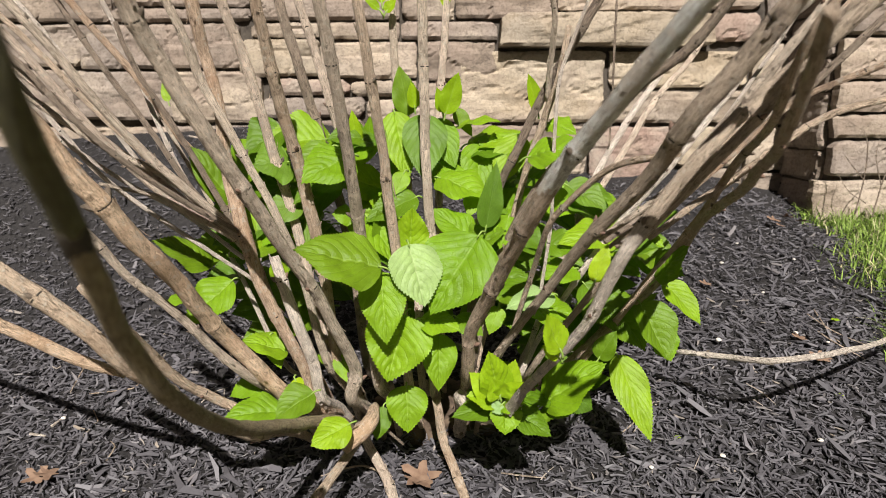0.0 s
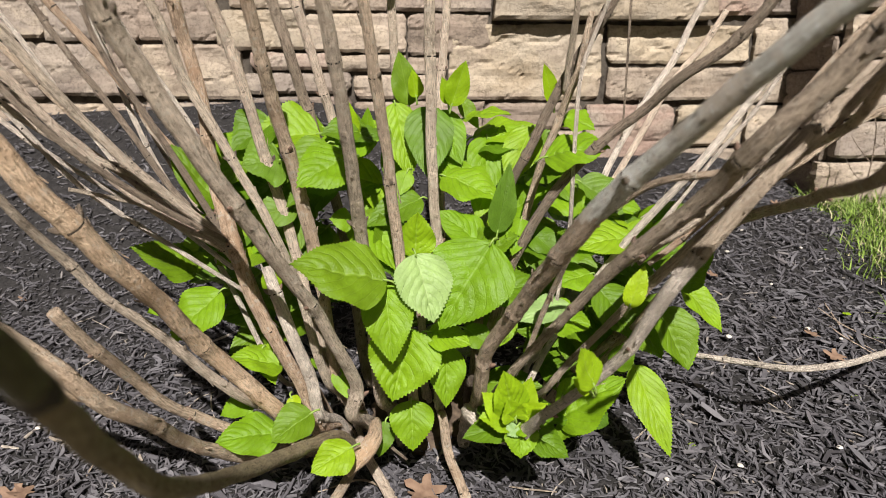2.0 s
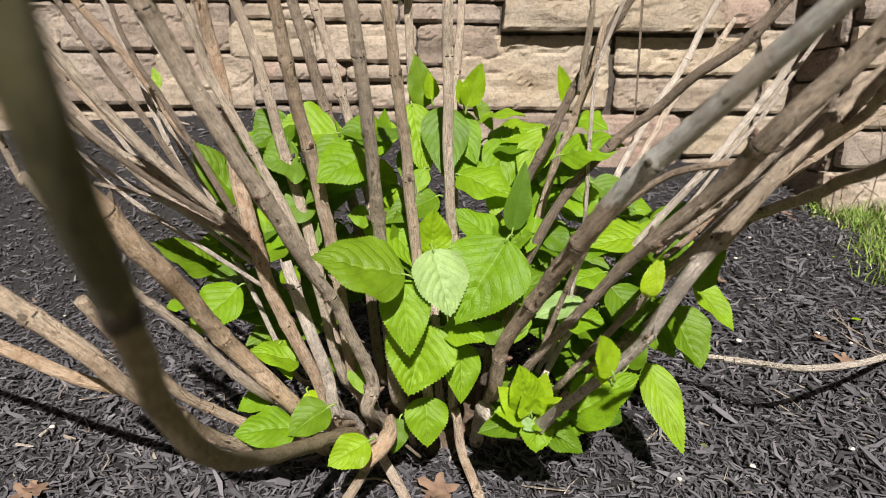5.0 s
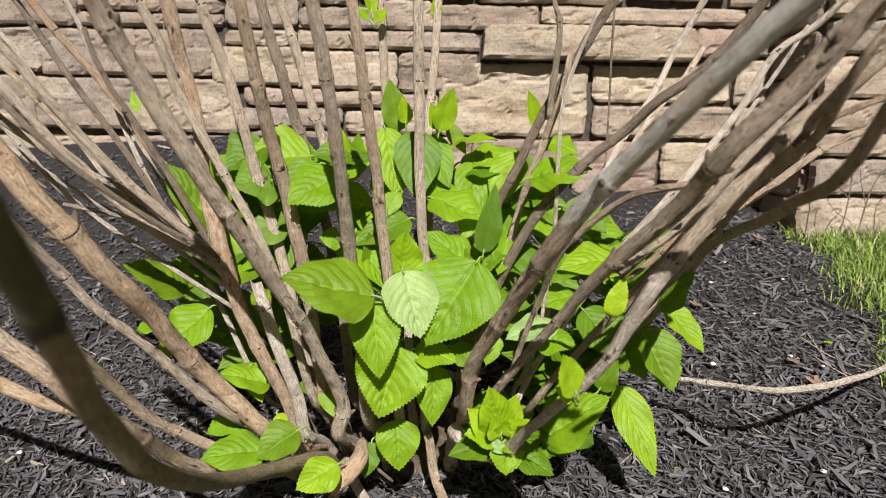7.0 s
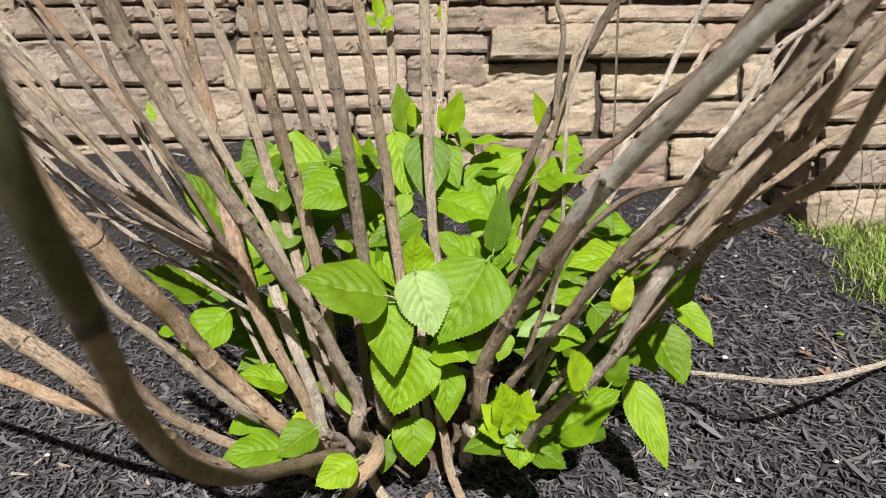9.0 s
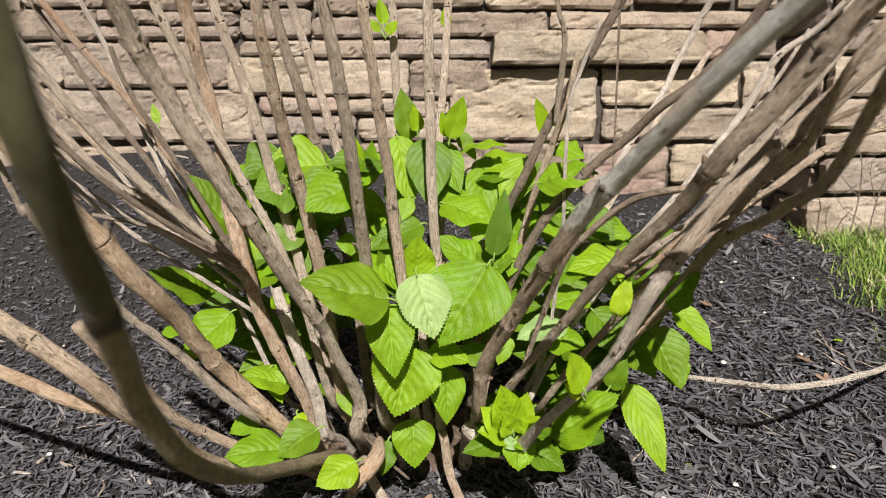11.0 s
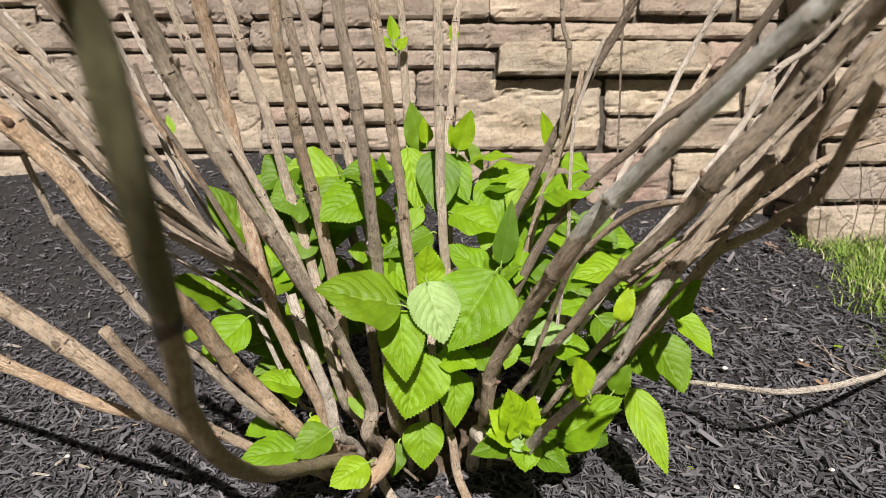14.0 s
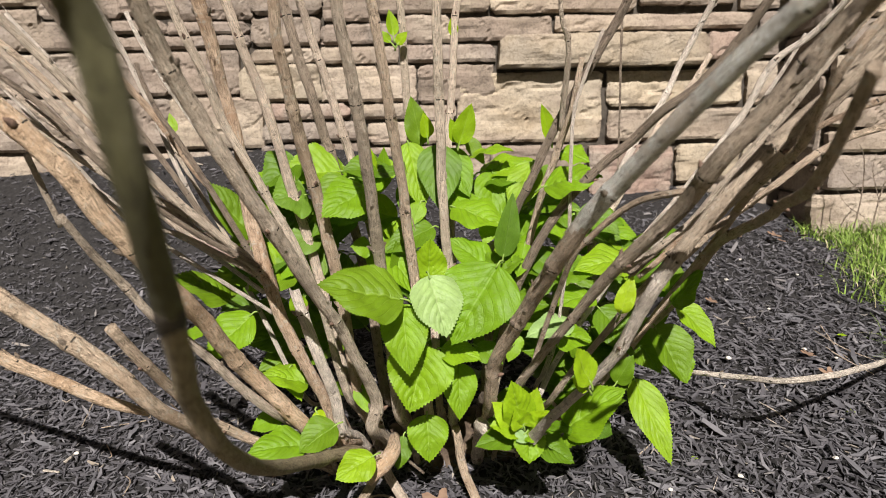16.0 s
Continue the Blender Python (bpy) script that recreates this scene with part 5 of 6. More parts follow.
leaf((-0.120, 0.745, 0.352), (-0.148, 0.722, 0.329), 0.025, "mid", "c", 0.19, 0.12)
leaf((-0.041, 0.723, 0.272), (-0.098, 0.705, 0.272), 0.046, "dull", "m", 0.25, 0.04)
leaf((-0.099, 0.692, 0.368), (-0.057, 0.671, 0.371), 0.046, "dull", "u", 0.10, 0.04)
leaf((-0.075, 0.696, 0.372), (-0.117, 0.677, 0.375), 0.040, "mid", "m", 0.22, 0.10)
leaf((-0.150, 0.800, 0.244), (-0.145, 0.770, 0.198), 0.030, "mid", "m", 0.10, 0.05)
leaf((-0.075, 0.789, 0.246), (-0.140, 0.766, 0.229), 0.053, "mid", "m", 0.18, 0.09)
leaf((-0.059, 0.741, 0.300), (-0.056, 0.714, 0.264), 0.022, "bright", "m", 0.17, 0.06)
leaf((0.071, 0.802, 0.181), (0.102, 0.772, 0.139), 0.039, "mid", "c", 0.17, 0.06)
leaf((0.081, 0.717, 0.327), (0.117, 0.697, 0.331), 0.043, "mid", "m", 0.18, 0.03)
leaf((0.067, 0.755, 0.170), (0.130, 0.736, 0.198), 0.043, "dull", "c", 0.13, 0.11)
leaf((-0.010, 0.808, 0.250), (-0.005, 0.776, 0.199), 0.030, "mid", "c", 0.08, 0.07)
leaf((0.082, 0.748, 0.203), (0.126, 0.721, 0.184), 0.046, "dull", "m", 0.22, 0.12)
leaf((0.070, 0.754, 0.337), (0.122, 0.728, 0.312), 0.055, "dull", "u", 0.09, 0.07)
leaf((-0.012, 0.704, 0.360), (0.015, 0.675, 0.316), 0.031, "mid", "c", 0.24, 0.07)
leaf((0.068, 0.763, 0.229), (0.009, 0.740, 0.227), 0.044, "mid", "m", 0.09, 0.05)
leaf((0.044, 0.798, 0.218), (0.091, 0.766, 0.175), 0.054, "mid", "u", 0.11, 0.07)
leaf((0.048, 0.719, 0.283), (0.072, 0.691, 0.243), 0.039, "bright", "u", 0.24, 0.04)
leaf((-0.004, 0.816, 0.154), (-0.064, 0.793, 0.145), 0.039, "mid", "m", 0.10, 0.04)
leaf((0.093, 0.776, 0.234), (0.142, 0.751, 0.226), 0.035, "mid", "c", 0.23, 0.09)
leaf((-0.009, 0.793, 0.186), (-0.049, 0.765, 0.147), 0.043, "mid", "m", 0.17, 0.05)
leaf((-0.055, 0.720, 0.356), (-0.048, 0.692, 0.312), 0.024, "mid", "m", 0.14, 0.05)
leaf((0.076, 0.717, 0.375), (0.054, 0.692, 0.341), 0.038, "bright", "c", 0.15, 0.03)
leaf((-0.003, 0.688, 0.348), (0.022, 0.662, 0.315), 0.033, "bright", "m", 0.15, 0.05)
leaf((0.086, 0.799, 0.194), (0.110, 0.767, 0.143), 0.045, "mid", "u", 0.15, 0.09)
leaf((0.099, 0.815, 0.261), (0.139, 0.782, 0.211), 0.044, "mid", "m", 0.21, 0.04)
leaf((0.043, 0.780, 0.133), (0.039, 0.767, 0.197), 0.041, "mid", "m", 0.16, 0.09)
leaf((0.002, 0.709, 0.322), (-0.018, 0.696, 0.361), 0.039, "bright", "m", 0.24, 0.11)
leaf((0.055, 0.713, 0.282), (0.098, 0.698, 0.319), 0.045, "bright", "m", 0.18, 0.09)
leaf((0.086, 0.732, 0.249), (0.127, 0.715, 0.271), 0.034, "mid", "m", 0.21, 0.04)
leaf((0.083, 0.785, 0.192), (0.123, 0.759, 0.176), 0.037, "mid", "m", 0.16, 0.07)
leaf((0.040, 0.704, 0.367), (0.037, 0.674, 0.310), 0.040, "bright", "u", 0.14, 0.05)
leaf((0.039, 0.738, 0.318), (-0.006, 0.727, 0.362), 0.042, "dull", "c", 0.09, 0.12)
leaf((0.094, 0.746, 0.359), (0.127, 0.723, 0.349), 0.029, "dull", "c", 0.24, 0.10)
leaf((0.083, 0.700, 0.376), (0.056, 0.672, 0.326), 0.036, "bright", "c", 0.11, 0.02)
leaf((0.078, 0.743, 0.275), (0.041, 0.718, 0.245), 0.030, "dull", "m", 0.18, 0.05)
leaf((0.042, 0.732, 0.309), (0.095, 0.708, 0.294), 0.049, "mid", "m", 0.20, 0.06)
leaf((0.185, 0.757, 0.198), (0.225, 0.735, 0.204), 0.025, "dull", "c", 0.09, 0.07)
leaf((0.118, 0.770, 0.215), (0.180, 0.745, 0.215), 0.072, "mid", "u", 0.13, 0.11)
leaf((0.151, 0.776, 0.248), (0.126, 0.749, 0.214), 0.026, "mid", "u", 0.24, 0.04)
leaf((0.179, 0.655, 0.260), (0.214, 0.635, 0.269), 0.035, "mid", "m", 0.22, 0.08)
leaf((0.156, 0.749, 0.194), (0.219, 0.723, 0.189), 0.059, "mid", "u", 0.13, 0.04)
leaf((0.171, 0.685, 0.265), (0.228, 0.664, 0.270), 0.042, "bright", "c", 0.13, 0.09)
leaf((0.103, 0.656, 0.266), (0.145, 0.636, 0.272), 0.038, "mid", "m", 0.12, 0.04)
leaf((0.168, 0.708, 0.283), (0.202, 0.682, 0.259), 0.030, "mid", "c", 0.21, 0.08)
leaf((0.220, 0.774, 0.153), (0.256, 0.756, 0.187), 0.026, "dull", "c", 0.20, 0.06)
leaf((0.190, 0.685, 0.271), (0.230, 0.663, 0.265), 0.036, "bright", "m", 0.21, 0.09)
leaf((0.228, 0.764, 0.235), (0.281, 0.737, 0.217), 0.049, "mid", "m", 0.09, 0.09)
leaf((0.204, 0.703, 0.275), (0.234, 0.687, 0.301), 0.027, "bright", "m", 0.16, 0.12)
leaf((0.197, 0.667, 0.289), (0.237, 0.648, 0.302), 0.040, "mid", "m", 0.12, 0.09)
leaf((0.206, 0.735, 0.179), (0.234, 0.709, 0.165), 0.031, "mid", "m", 0.15, 0.05)
leaf((0.132, 0.752, 0.242), (0.159, 0.719, 0.188), 0.044, "mid", "u", 0.21, 0.07)
leaf((0.155, 0.723, 0.192), (0.209, 0.696, 0.173), 0.040, "dull", "c", 0.15, 0.07)
leaf((0.206, 0.781, 0.156), (0.248, 0.761, 0.174), 0.040, "mid", "m", 0.17, 0.10)
leaf((0.159, 0.779, 0.237), (0.205, 0.756, 0.241), 0.039, "mid", "m", 0.18, 0.12)
leaf((0.229, 0.754, 0.240), (0.276, 0.727, 0.223), 0.050, "mid", "m", 0.21, 0.09)
leaf((0.248, 0.814, 0.245), (0.284, 0.789, 0.234), 0.028, "dull", "c", 0.11, 0.06)
leaf((0.156, 0.744, 0.177), (0.202, 0.717, 0.159), 0.034, "dull", "c", 0.14, 0.08)
leaf((0.180, 0.758, 0.234), (0.229, 0.731, 0.218), 0.052, "mid", "m", 0.22, 0.12)
leaf((-0.231, 0.756, 0.213), (-0.273, 0.735, 0.215), 0.048, "dull", "u", 0.24, 0.10)
leaf((-0.151, 0.771, 0.228), (-0.195, 0.747, 0.217), 0.038, "mid", "m", 0.18, 0.07)
leaf((-0.136, 0.775, 0.166), (-0.190, 0.749, 0.137), 0.055, "mid", "u", 0.21, 0.03)
leaf((0.043, 0.724, 0.097), (0.110, 0.699, 0.096), 0.043, "mid", "m", 0.12, 0.03)
leaf((0.130, 0.719, 0.167), (0.176, 0.696, 0.164), 0.054, "mid", "u", 0.08, 0.04)
leaf((0.148, 0.742, 0.108), (0.179, 0.716, 0.093), 0.028, "mid", "m", 0.10, 0.10)
leaf((0.153, 0.720, 0.182), (0.184, 0.688, 0.132), 0.044, "mid", "m", 0.15, 0.10)
leaf((0.111, 0.741, 0.100), (0.175, 0.715, 0.092), 0.043, "mid", "m", 0.14, 0.03)
leaf((0.136, 0.717, 0.321), (0.175, 0.691, 0.298), 0.039, "dull", "m", 0.22, 0.04)
leaf((0.109, 0.733, 0.329), (0.146, 0.706, 0.293), 0.032, "mid", "c", 0.23, 0.06)
leaf((0.147, 0.744, 0.310), (0.189, 0.722, 0.306), 0.054, "mid", "u", 0.08, 0.07)
leaf((0.100, 0.723, 0.306), (0.155, 0.699, 0.297), 0.044, "bright", "c", 0.20, 0.11)
leaf((0.110, 0.749, 0.295), (0.150, 0.724, 0.273), 0.048, "dull", "m", 0.21, 0.11)
leaf((0.155, 0.749, 0.301), (0.209, 0.724, 0.283), 0.054, "bright", "m", 0.10, 0.03)
leaf((0.142, 0.719, 0.305), (0.182, 0.693, 0.278), 0.045, "dull", "m", 0.21, 0.03)
leaf((-0.036, 0.645, 0.252), (-0.074, 0.633, 0.294), 0.061, "dull", "u", 0.17, 0.10)
leaf((-0.057, 0.651, 0.297), (-0.038, 0.623, 0.255), 0.028, "dull", "m", 0.09, 0.07)
leaf((-0.107, 0.651, 0.337), (-0.145, 0.628, 0.315), 0.032, "mid", "m", 0.12, 0.08)
leaf((-0.108, 0.651, 0.366), (-0.146, 0.626, 0.336), 0.038, "mid", "m", 0.14, 0.09)
leaf((-0.025, 0.644, 0.317), (-0.074, 0.621, 0.297), 0.034, "mid", "m", 0.22, 0.05)
leaf((-0.074, 0.636, 0.299), (-0.039, 0.608, 0.257), 0.041, "bright", "m", 0.24, 0.09)
leaf((-0.081, 0.648, 0.300), (-0.069, 0.621, 0.259), 0.032, "bright", "m", 0.13, 0.10)
leaf((-0.093, 0.653, 0.342), (-0.137, 0.631, 0.328), 0.056, "dull", "u", 0.16, 0.02)
leaf((-0.176, 0.655, 0.291), (-0.189, 0.629, 0.258), 0.028, "bright", "c", 0.17, 0.11)
leaf((-0.158, 0.644, 0.289), (-0.189, 0.621, 0.270), 0.026, "bright", "m", 0.21, 0.11)
leaf((-0.173, 0.654, 0.294), (-0.226, 0.631, 0.274), 0.052, "dull", "m", 0.24, 0.05)
leaf((-0.161, 0.634, 0.273), (-0.206, 0.615, 0.274), 0.041, "mid", "m", 0.22, 0.03)
leaf((-0.170, 0.636, 0.272), (-0.215, 0.623, 0.310), 0.042, "bright", "m", 0.21, 0.10)
leaf((-0.137, 0.644, 0.309), (-0.176, 0.625, 0.306), 0.031, "dull", "c", 0.11, 0.10)
leaf((-0.169, 0.644, 0.270), (-0.201, 0.625, 0.274), 0.036, "mid", "u", 0.12, 0.04)
leaf((-0.172, 0.643, 0.281), (-0.207, 0.621, 0.263), 0.030, "bright", "c", 0.11, 0.10)
leaf((0.043, 0.668, 0.279), (0.077, 0.642, 0.248), 0.030, "mid", "c", 0.22, 0.09)
leaf((0.049, 0.729, 0.230), (0.024, 0.701, 0.193), 0.027, "dull", "c", 0.15, 0.04)
leaf((0.007, 0.632, 0.255), (0.060, 0.616, 0.289), 0.053, "mid", "m", 0.18, 0.02)
leaf((-0.004, 0.717, 0.210), (0.064, 0.692, 0.202), 0.045, "mid", "c", 0.17, 0.10)
leaf((0.067, 0.645, 0.277), (0.106, 0.620, 0.261), 0.034, "mid", "m", 0.25, 0.06)
leaf((0.073, 0.644, 0.287), (0.101, 0.619, 0.267), 0.028, "mid", "c", 0.18, 0.02)
leaf((0.060, 0.705, 0.201), (0.102, 0.681, 0.208), 0.026, "mid", "c", 0.21, 0.03)
leaf((0.069, 0.719, 0.234), (0.113, 0.698, 0.242), 0.030, "dull", "c", 0.11, 0.05)
leaf((-0.188, 0.764, 0.154), (-0.240, 0.738, 0.128), 0.048, "mid", "m", 0.19, 0.03)
leaf((-0.152, 0.742, 0.192), (-0.217, 0.723, 0.208), 0.046, "dull", "m", 0.09, 0.11)
leaf((-0.199, 0.750, 0.218), (-0.246, 0.724, 0.190), 0.041, "dull", "m", 0.09, 0.02)
leaf((-0.187, 0.762, 0.177), (-0.247, 0.739, 0.171), 0.048, "mid", "m", 0.15, 0.05)
leaf((-0.155, 0.773, 0.196), (-0.193, 0.748, 0.179), 0.029, "dull", "c", 0.23, 0.09)
leaf((0.081, 0.756, 0.162), (0.122, 0.727, 0.137), 0.046, "mid", "u", 0.23, 0.06)
leaf((0.147, 0.746, 0.104), (0.210, 0.723, 0.113), 0.066, "dull", "u", 0.25, 0.04)
leaf((0.090, 0.752, 0.126), (0.144, 0.729, 0.134), 0.044, "mid", "m", 0.11, 0.07)
leaf((0.135, 0.744, 0.150), (0.159, 0.712, 0.106), 0.037, "mid", "c", 0.20, 0.05)
leaf((0.152, 0.729, 0.081), (0.192, 0.708, 0.101), 0.030, "mid", "m", 0.14, 0.04)
leaf((0.138, 0.747, 0.147), (0.068, 0.729, 0.165), 0.049, "mid", "m", 0.16, 0.07)
leaf((0.106, 0.728, 0.115), (0.152, 0.704, 0.110), 0.040, "mid", "m", 0.09, 0.06)

# leaves in the shade inside the clump
inner = random.Random(21)
for _ in range(26):
    q = Vector((max(-0.11, min(0.13, inner.gauss(0.01, 0.08))), inner.uniform(0.72, 0.80), 0.0))
    q.z = height(q.x, q.y) + inner.uniform(0.04, 0.12 + 0.11 * max(0.0, 1 - abs(q.x - 0.02) / 0.2))
    away = Vector((q.x - 0.02 + inner.gauss(0, 0.06), (q.y - 0.70) + inner.gauss(0, 0.06), inner.uniform(-0.02, 0.05))).normalized()
    size = inner.uniform(0.04, 0.07)
    leaf(tuple(q), tuple(q + away * size), size * inner.uniform(0.55, 0.75), inner.choice(("mid", "mid", "bright", "dull")), inner.choice("umc"), inner.uniform(0.08, 0.25), 0.1)

build_ground()
build_mulch()


# ---- grass ----
def build_grass():
    rng = random.Random(17)
    verts, faces = [], []
    n = 0
    while n < 19000:
        x, y = rng.uniform(0.55, 1.35), rng.uniform(0.62, 1.30)
        if not in_grass(x + rng.gauss(0, 0.012), y):
            continue
        n += 1
        h, w = rng.uniform(0.010, 0.040) * (1.9 if rng.random() < 0.12 else 1), rng.uniform(0.0006, 0.0016)
        a, lean = rng.uniform(0, 6.28), rng.uniform(0.2, 1.6)
        d = Vector((math.cos(a), math.sin(a), 0))
        s = Vector((-d.y, d.x, 0))
        p = Vector((x, y, height(x, y)))
        b0 = len(verts)
        for k in range(5):
            f = k / 4
            c = p + d * (lean * h * f * f) + Vector((0, 0, h * (f - 0.3 * lean * f * f)))
            verts += [c - s * w * (1 - 0.9 * f), c + s * w * (1 - 0.9 * f)]
        for k in range(4):
            faces.append((b0 + 2 * k, b0 + 2 * k + 1, b0 + 2 * k + 3, b0 + 2 * k + 2))
    me = mesh_of("grass", verts, faces, GRASS)
    me.materials.append(STRAW)
    for k, poly in enumerate(me.polygons):
        poly.material_index = 1 if (k // 4) % 9 == 0 else 0
    return tagged(new("grass", me), "uneven green lawn grass growing up to the mulch edge", "grass", kind="stuff")


build_grass()


# dark scar round the leaning cane
v, f, u, *_ = tube([(-0.0978, 0.1632, 0.3682), (-0.0985, 0.1660, 0.3655), (-0.1000, 0.1700, 0.3620), (-0.1015, 0.1740, 0.3585)], [0.0040, 0.0043, 0.0044, 0.0042], 14, 0.002, 0.05, False, 5)
shrub_part("bark_scar", mesh_of("bark_scar", v, f, SCAR), near_cane, "dark ring scar")

# ---- litter on the bed ----
def twig(points, radius, bark):
    v, f, u, *_ = tube(points, [radius * 0.8] + [radius] * (len(points) - 2) + [radius * 0.5], 7, 0.005, 0.10, False, points[0][0] * 90)
    ob = new("twig", mesh_of("twig", v, f, BARK[bark], uvs=u))
    return tagged(ob, "thin dry twig lying on the black mulch", "twig", "twigs on the mulch")


def pebble(place, size):
    bm = bmesh.new()
    bmesh.ops.create_icosphere(bm, subdivisions=2, radius=size)
    for v in bm.verts:
        v.co *= 1 + 0.3 * noise.noise(v.co / size * 0.9 + Vector(place) * 40)
        v.co.z *= 0.6
    me = bpy.data.meshes.new("pebble")
    bm.to_mesh(me)
    bm.free()
    me.materials.append(PEBBLE)
    ob = new("pebble", me)
    ob.location = place
    return tagged(ob, "small pale pebble lying on the black mulch", "pebble", "pebbles on the mulch")


def dry_leaf(place, size, turn):
    """A curled lobed leaf."""
    verts, faces = [(0, 0, 0)], []
    n = 26
    for ring in (0.5, 1.0):
        for k in range(n):
            a = 2 * math.pi * k / n
            r = size * ring * (0.72 + 0.28 * ring * math.cos(5 * a + turn)) * (1.0 if abs(math.cos(a)) > 0.5 else 0.75)
            x, y = r * math.cos(a), r * math.sin(a)
            verts.append((x, y, 0.25 * size * (abs(y) / size) ** 1.5 + 0.12 * size * noise.noise((x * 90, y * 90, turn))))
    for k in range(n):
        q = (k + 1) % n
        faces.append((0, 1 + k, 1 + q))
        faces.append((1 + k, 1 + n + k, 1 + n + q, 1 + q))
    ob = new("dry_leaf", mesh_of("dry_leaf", verts, faces, LITTER))
    ob.matrix_basis = pose(*place, 16, 4, math.degrees(turn))
    return tagged(ob, "curled brown dry leaf lying on the black mulch", "dry leaf", "dry leaves on the mulch")


def sprout(place, size):
    """A tiny weed seedling: a stalk with a few leaflets."""
    p = Vector(place)
    root = tagged(new("weed"), "tiny yellow-green weed seedling in the black mulch", "weed", "weed seedlings")
    root.location = place
    v, f, u, *_ = tube([(0, 0, -0.003), (0, 0, size * 0.5)], [0.0006, 0.0005], 6, 0.003, 0.0, False, 3)
    part("stalk", mesh_of("stalk", v, f, PETIOLE), root)
    for k in range(5):
        a = k * 1.26 + p.x * 50
        me, _, _ = leaf_mesh((0, 0, size * 0.4), (size * math.cos(a), size * math.sin(a), size * 0.6), size * 0.7, "young", "u", 0.1, 0.1, k + 900)
        part("leaflet", me, root)
    return root


creeper = tagged(new("dry_creeper"), "thin leafless dark creeper stems against the stone pier", "creeper")
creeper.location = (0.80, 1.16, height(0.80, 1.16))
bpy.context.view_layer.update()
CREEPER_INV = creeper.matrix_world.inverted()


def vine(points, radius):
    v, f, u, *_ = tube(points, [radius] * (len(points) - 1) + [radius * 0.4], 6, 0.006, 0.1, False, radius * 9000)
    ob = part("stem", mesh_of("stem", v, f, BARK["dark"], uvs=u), creeper)
    ob.matrix_parent_inverse = CREEPER_INV


twig([(-0.954, 1.484, 0.200), (-0.861, 1.423, 0.188), (-0.770, 1.339, 0.170)], 0.0032, "white")
twig([(-0.802, 1.479, 0.209), (-0.705, 1.445, 0.206), (-0.605, 1.396, 0.199)], 0.0035, "pale")
twig([(-0.714, 1.377, 0.185), (-0.627, 1.354, 0.185), (-0.565, 1.322, 0.179)], 0.0016, "pale")
twig([(-0.536, 0.969, 0.077), (-0.521, 0.976, 0.080), (-0.505, 0.986, 0.084)], 0.0009, "white")
twig([(-0.505, 0.977, 0.082), (-0.471, 0.954, 0.077)], 0.0008, "white")
twig([(-0.477, 0.870, 0.052), (-0.468, 0.882, 0.056), (-0.457, 0.896, 0.061)], 0.0010, "white")
twig([(-0.308, 0.783, 0.038), (-0.299, 0.798, 0.044), (-0.281, 0.808, 0.048)], 0.0009, "white")
twig([(-0.285, 0.806, 0.047), (-0.279, 0.784, 0.041), (-0.269, 0.763, 0.035)], 0.0009, "white")
twig([(-0.315, 0.903, 0.074), (-0.294, 0.915, 0.079), (-0.268, 0.933, 0.086)], 0.0016, "white")
twig([(0.368, 0.747, 0.076), (0.379, 0.730, 0.072), (0.386, 0.709, 0.066)], 0.0009, "white")
twig([(0.263, 0.626, 0.033), (0.275, 0.643, 0.039)], 0.0007, "white")
twig([(0.200, 0.681, 0.045), (0.212, 0.691, 0.048), (0.226, 0.702, 0.053)], 0.0010, "pale")
twig([(0.102, 0.624, 0.021), (0.109, 0.633, 0.024), (0.119, 0.641, 0.027)], 0.0009, "white")
twig([(0.364, 0.719, 0.068), (0.371, 0.709, 0.065)], 0.0010, "white")
twig([(0.501, 0.838, 0.112), (0.508, 0.813, 0.106), (0.527, 0.775, 0.096)], 0.0010, "pale")
twig([(0.506, 0.876, 0.124), (0.520, 0.833, 0.113), (0.547, 0.798, 0.104)], 0.0009, "pale")
twig([(-0.487, 0.757, 0.018), (-0.480, 0.772, 0.023)], 0.0025, "white")
twig([(-0.507, 0.746, 0.014), (-0.485, 0.741, 0.014)], 0.0022, "white")
twig([(-0.503, 0.871, 0.051), (-0.496, 0.820, 0.036)], 0.0011, "brown")
twig([(-0.388, 0.694, 0.007), (-0.388, 0.715, 0.013), (-0.398, 0.725, 0.015)], 0.0009, "brown")
twig([(-0.052, 0.636, 0.013), (-0.088, 0.660, 0.018), (-0.133, 0.650, 0.012)], 0.0012, "brown")
twig([(0.062, 0.638, 0.022), (0.084, 0.632, 0.022), (0.108, 0.627, 0.022)], 0.0010, "pale")
twig([(0.520, 0.885, 0.128), (0.514, 0.821, 0.108), (0.529, 0.784, 0.099)], 0.0010, "pale")
twig([(-0.438, 0.736, 0.015), (-0.434, 0.748, 0.019)], 0.0018, "white")
twig([(-0.446, 0.782, 0.028), (-0.431, 0.762, 0.023), (-0.433, 0.757, 0.022)], 0.0008, "orange")
twig([(-0.468, 0.815, 0.036), (-0.412, 0.820, 0.042), (-0.410, 0.834, 0.046)], 0.0009, "brown")
pebble((0.366, 0.830, 0.103), 0.0038)
pebble((0.406, 0.650, 0.052), 0.0032)
pebble((0.470, 0.834, 0.111), 0.0032)
pebble((0.297, 0.638, 0.041), 0.0032)
pebble((0.500, 0.811, 0.106), 0.0024)
pebble((0.444, 1.021, 0.165), 0.0032)
pebble((0.556, 1.016, 0.171), 0.0024)
pebble((0.492, 1.079, 0.185), 0.0024)
pebble((0.470, 0.932, 0.140), 0.0024)
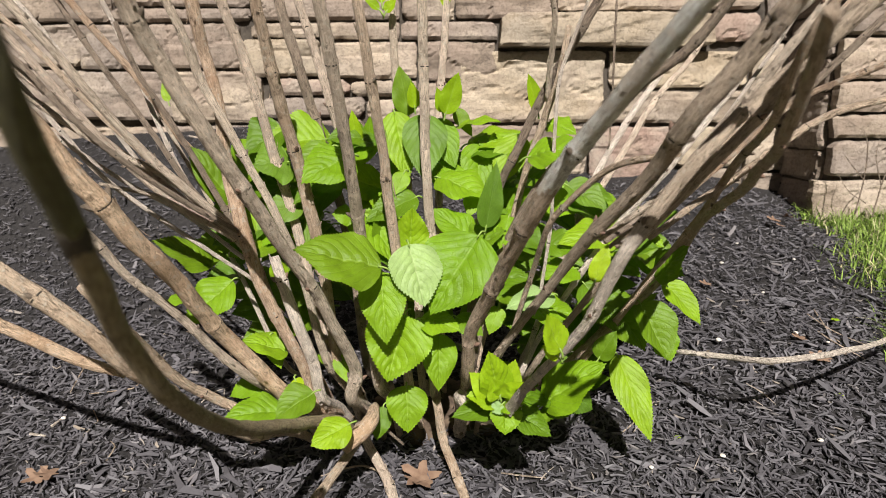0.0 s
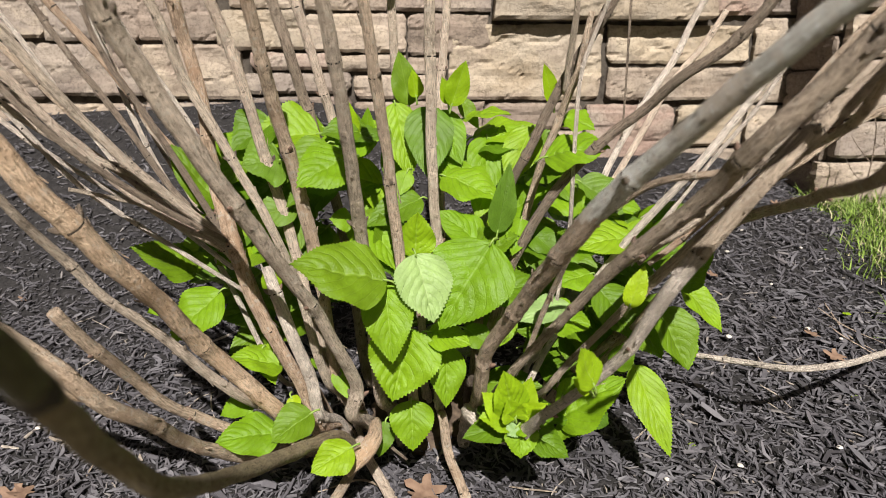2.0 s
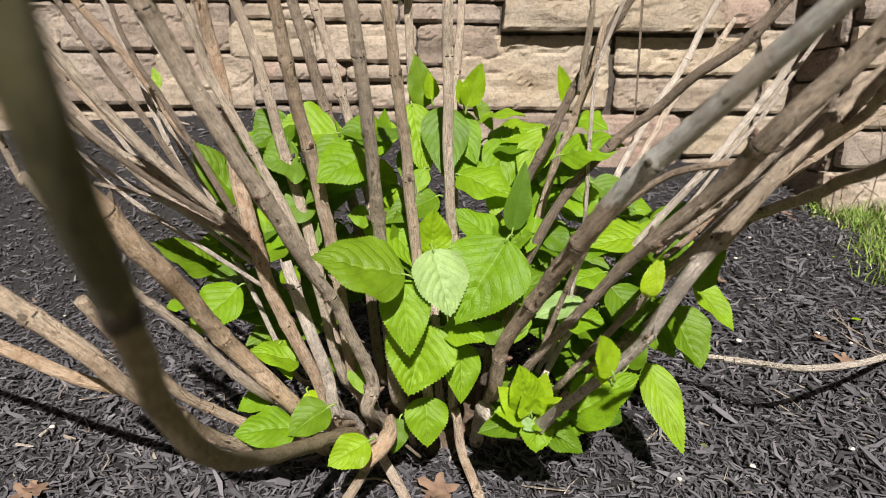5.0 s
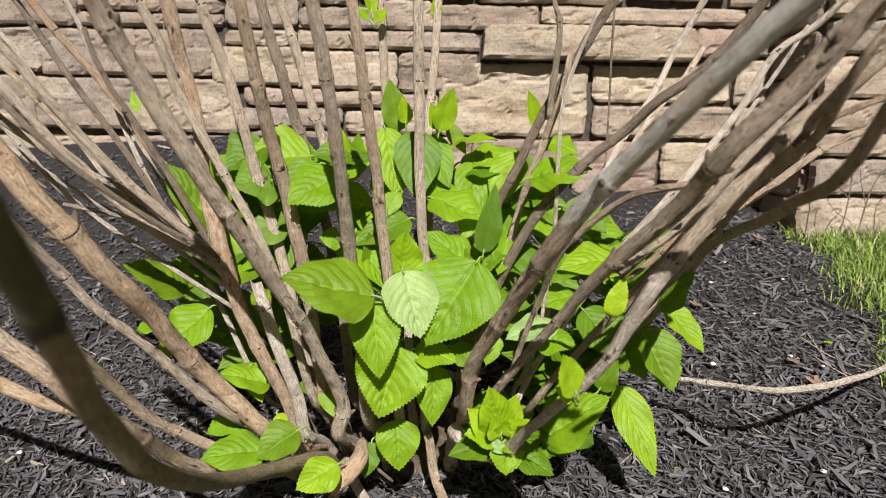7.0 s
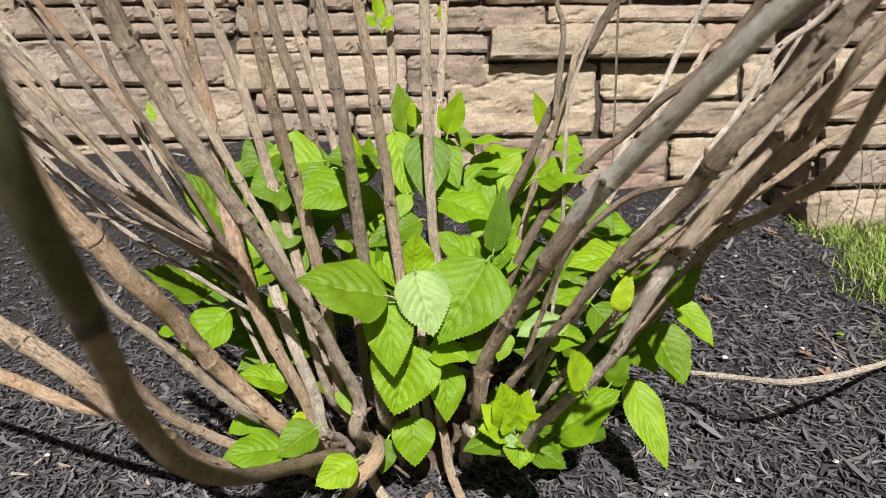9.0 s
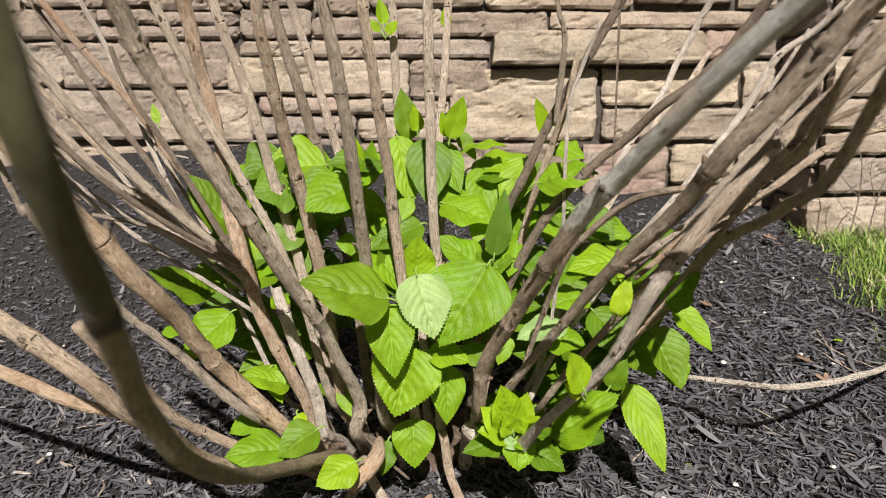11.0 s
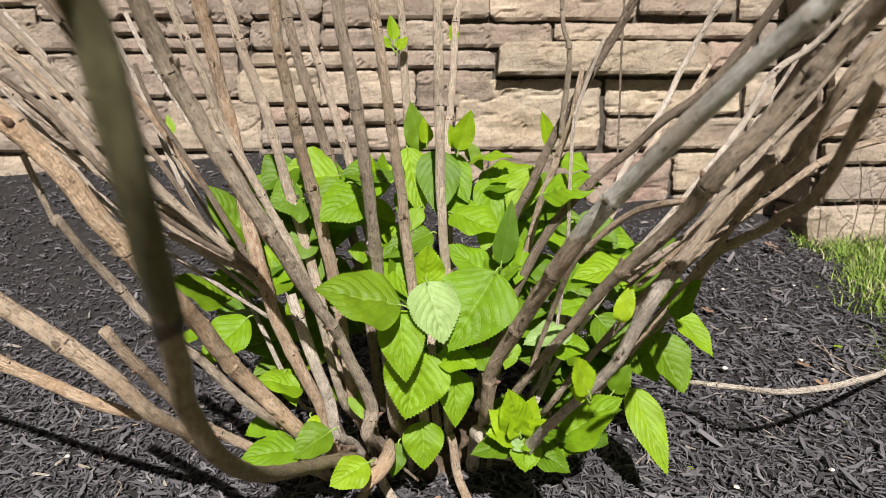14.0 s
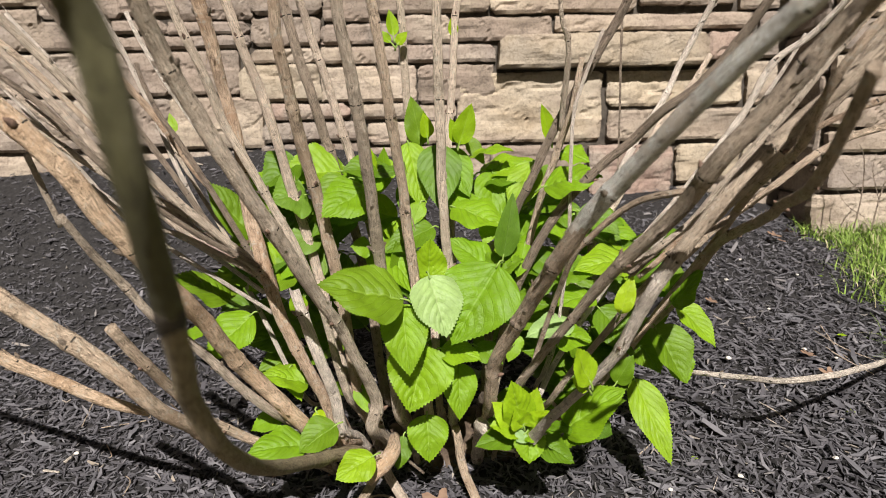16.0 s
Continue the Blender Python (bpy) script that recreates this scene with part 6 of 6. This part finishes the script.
pebble((-0.574, 0.998, 0.085), 0.0024)
pebble((-0.674, 1.078, 0.102), 0.0024)
pebble((0.219, 0.629, 0.033), 0.0024)
pebble((-0.478, 0.769, 0.024), 0.0032)
dry_leaf((-0.023, 0.637, 0.020), 0.024, 0.4)
dry_leaf((-0.025, 0.629, 0.017), 0.018, 2.1)
dry_leaf((-0.630, 1.037, 0.095), 0.013, 1.0)
dry_leaf((0.474, 0.778, 0.097), 0.016, 0.2)
dry_leaf((0.585, 1.146, 0.214), 0.016, 0.5)
dry_leaf((0.612, 1.155, 0.218), 0.018, 1.9)
dry_leaf((0.627, 1.134, 0.213), 0.014, 2.7)
dry_leaf((0.587, 1.124, 0.207), 0.012, 0.9)
dry_leaf((-0.456, 0.673, -0.001), 0.018, 0.3)
dry_leaf((-0.446, 0.676, 0.001), 0.016, 1.7)
dry_leaf((-0.067, 0.971, 0.115), 0.010, 1.0)
dry_leaf((0.398, 0.963, 0.146), 0.012, 0.6)
dry_leaf((0.469, 0.821, 0.109), 0.013, 0.8)
sprout((0.464, 0.719, 0.071), 0.005)
sprout((0.261, 0.673, 0.043), 0.004)
sprout((0.591, 1.013, 0.167), 0.004)
sprout((-0.668, 1.117, 0.108), 0.003)
sprout((0.536, 0.860, 0.118), 0.006)
vine([(0.702, 1.110, 0.228), (0.717, 1.120, 0.286), (0.723, 1.130, 0.343), (0.715, 1.135, 0.372)], 0.0011)
vine([(0.731, 1.108, 0.223), (0.746, 1.117, 0.276), (0.762, 1.124, 0.314), (0.786, 1.128, 0.343)], 0.0012)
vine([(0.746, 1.117, 0.276), (0.737, 1.126, 0.324), (0.743, 1.131, 0.355)], 0.0008)
vine([(0.717, 1.120, 0.286), (0.693, 1.125, 0.315), (0.682, 1.129, 0.332)], 0.0008)
vine([(0.760, 1.107, 0.218), (0.766, 1.117, 0.276), (0.801, 1.121, 0.304)], 0.0010)
vine([(0.721, 1.113, 0.247), (0.692, 1.117, 0.267), (0.673, 1.122, 0.296)], 0.0008)
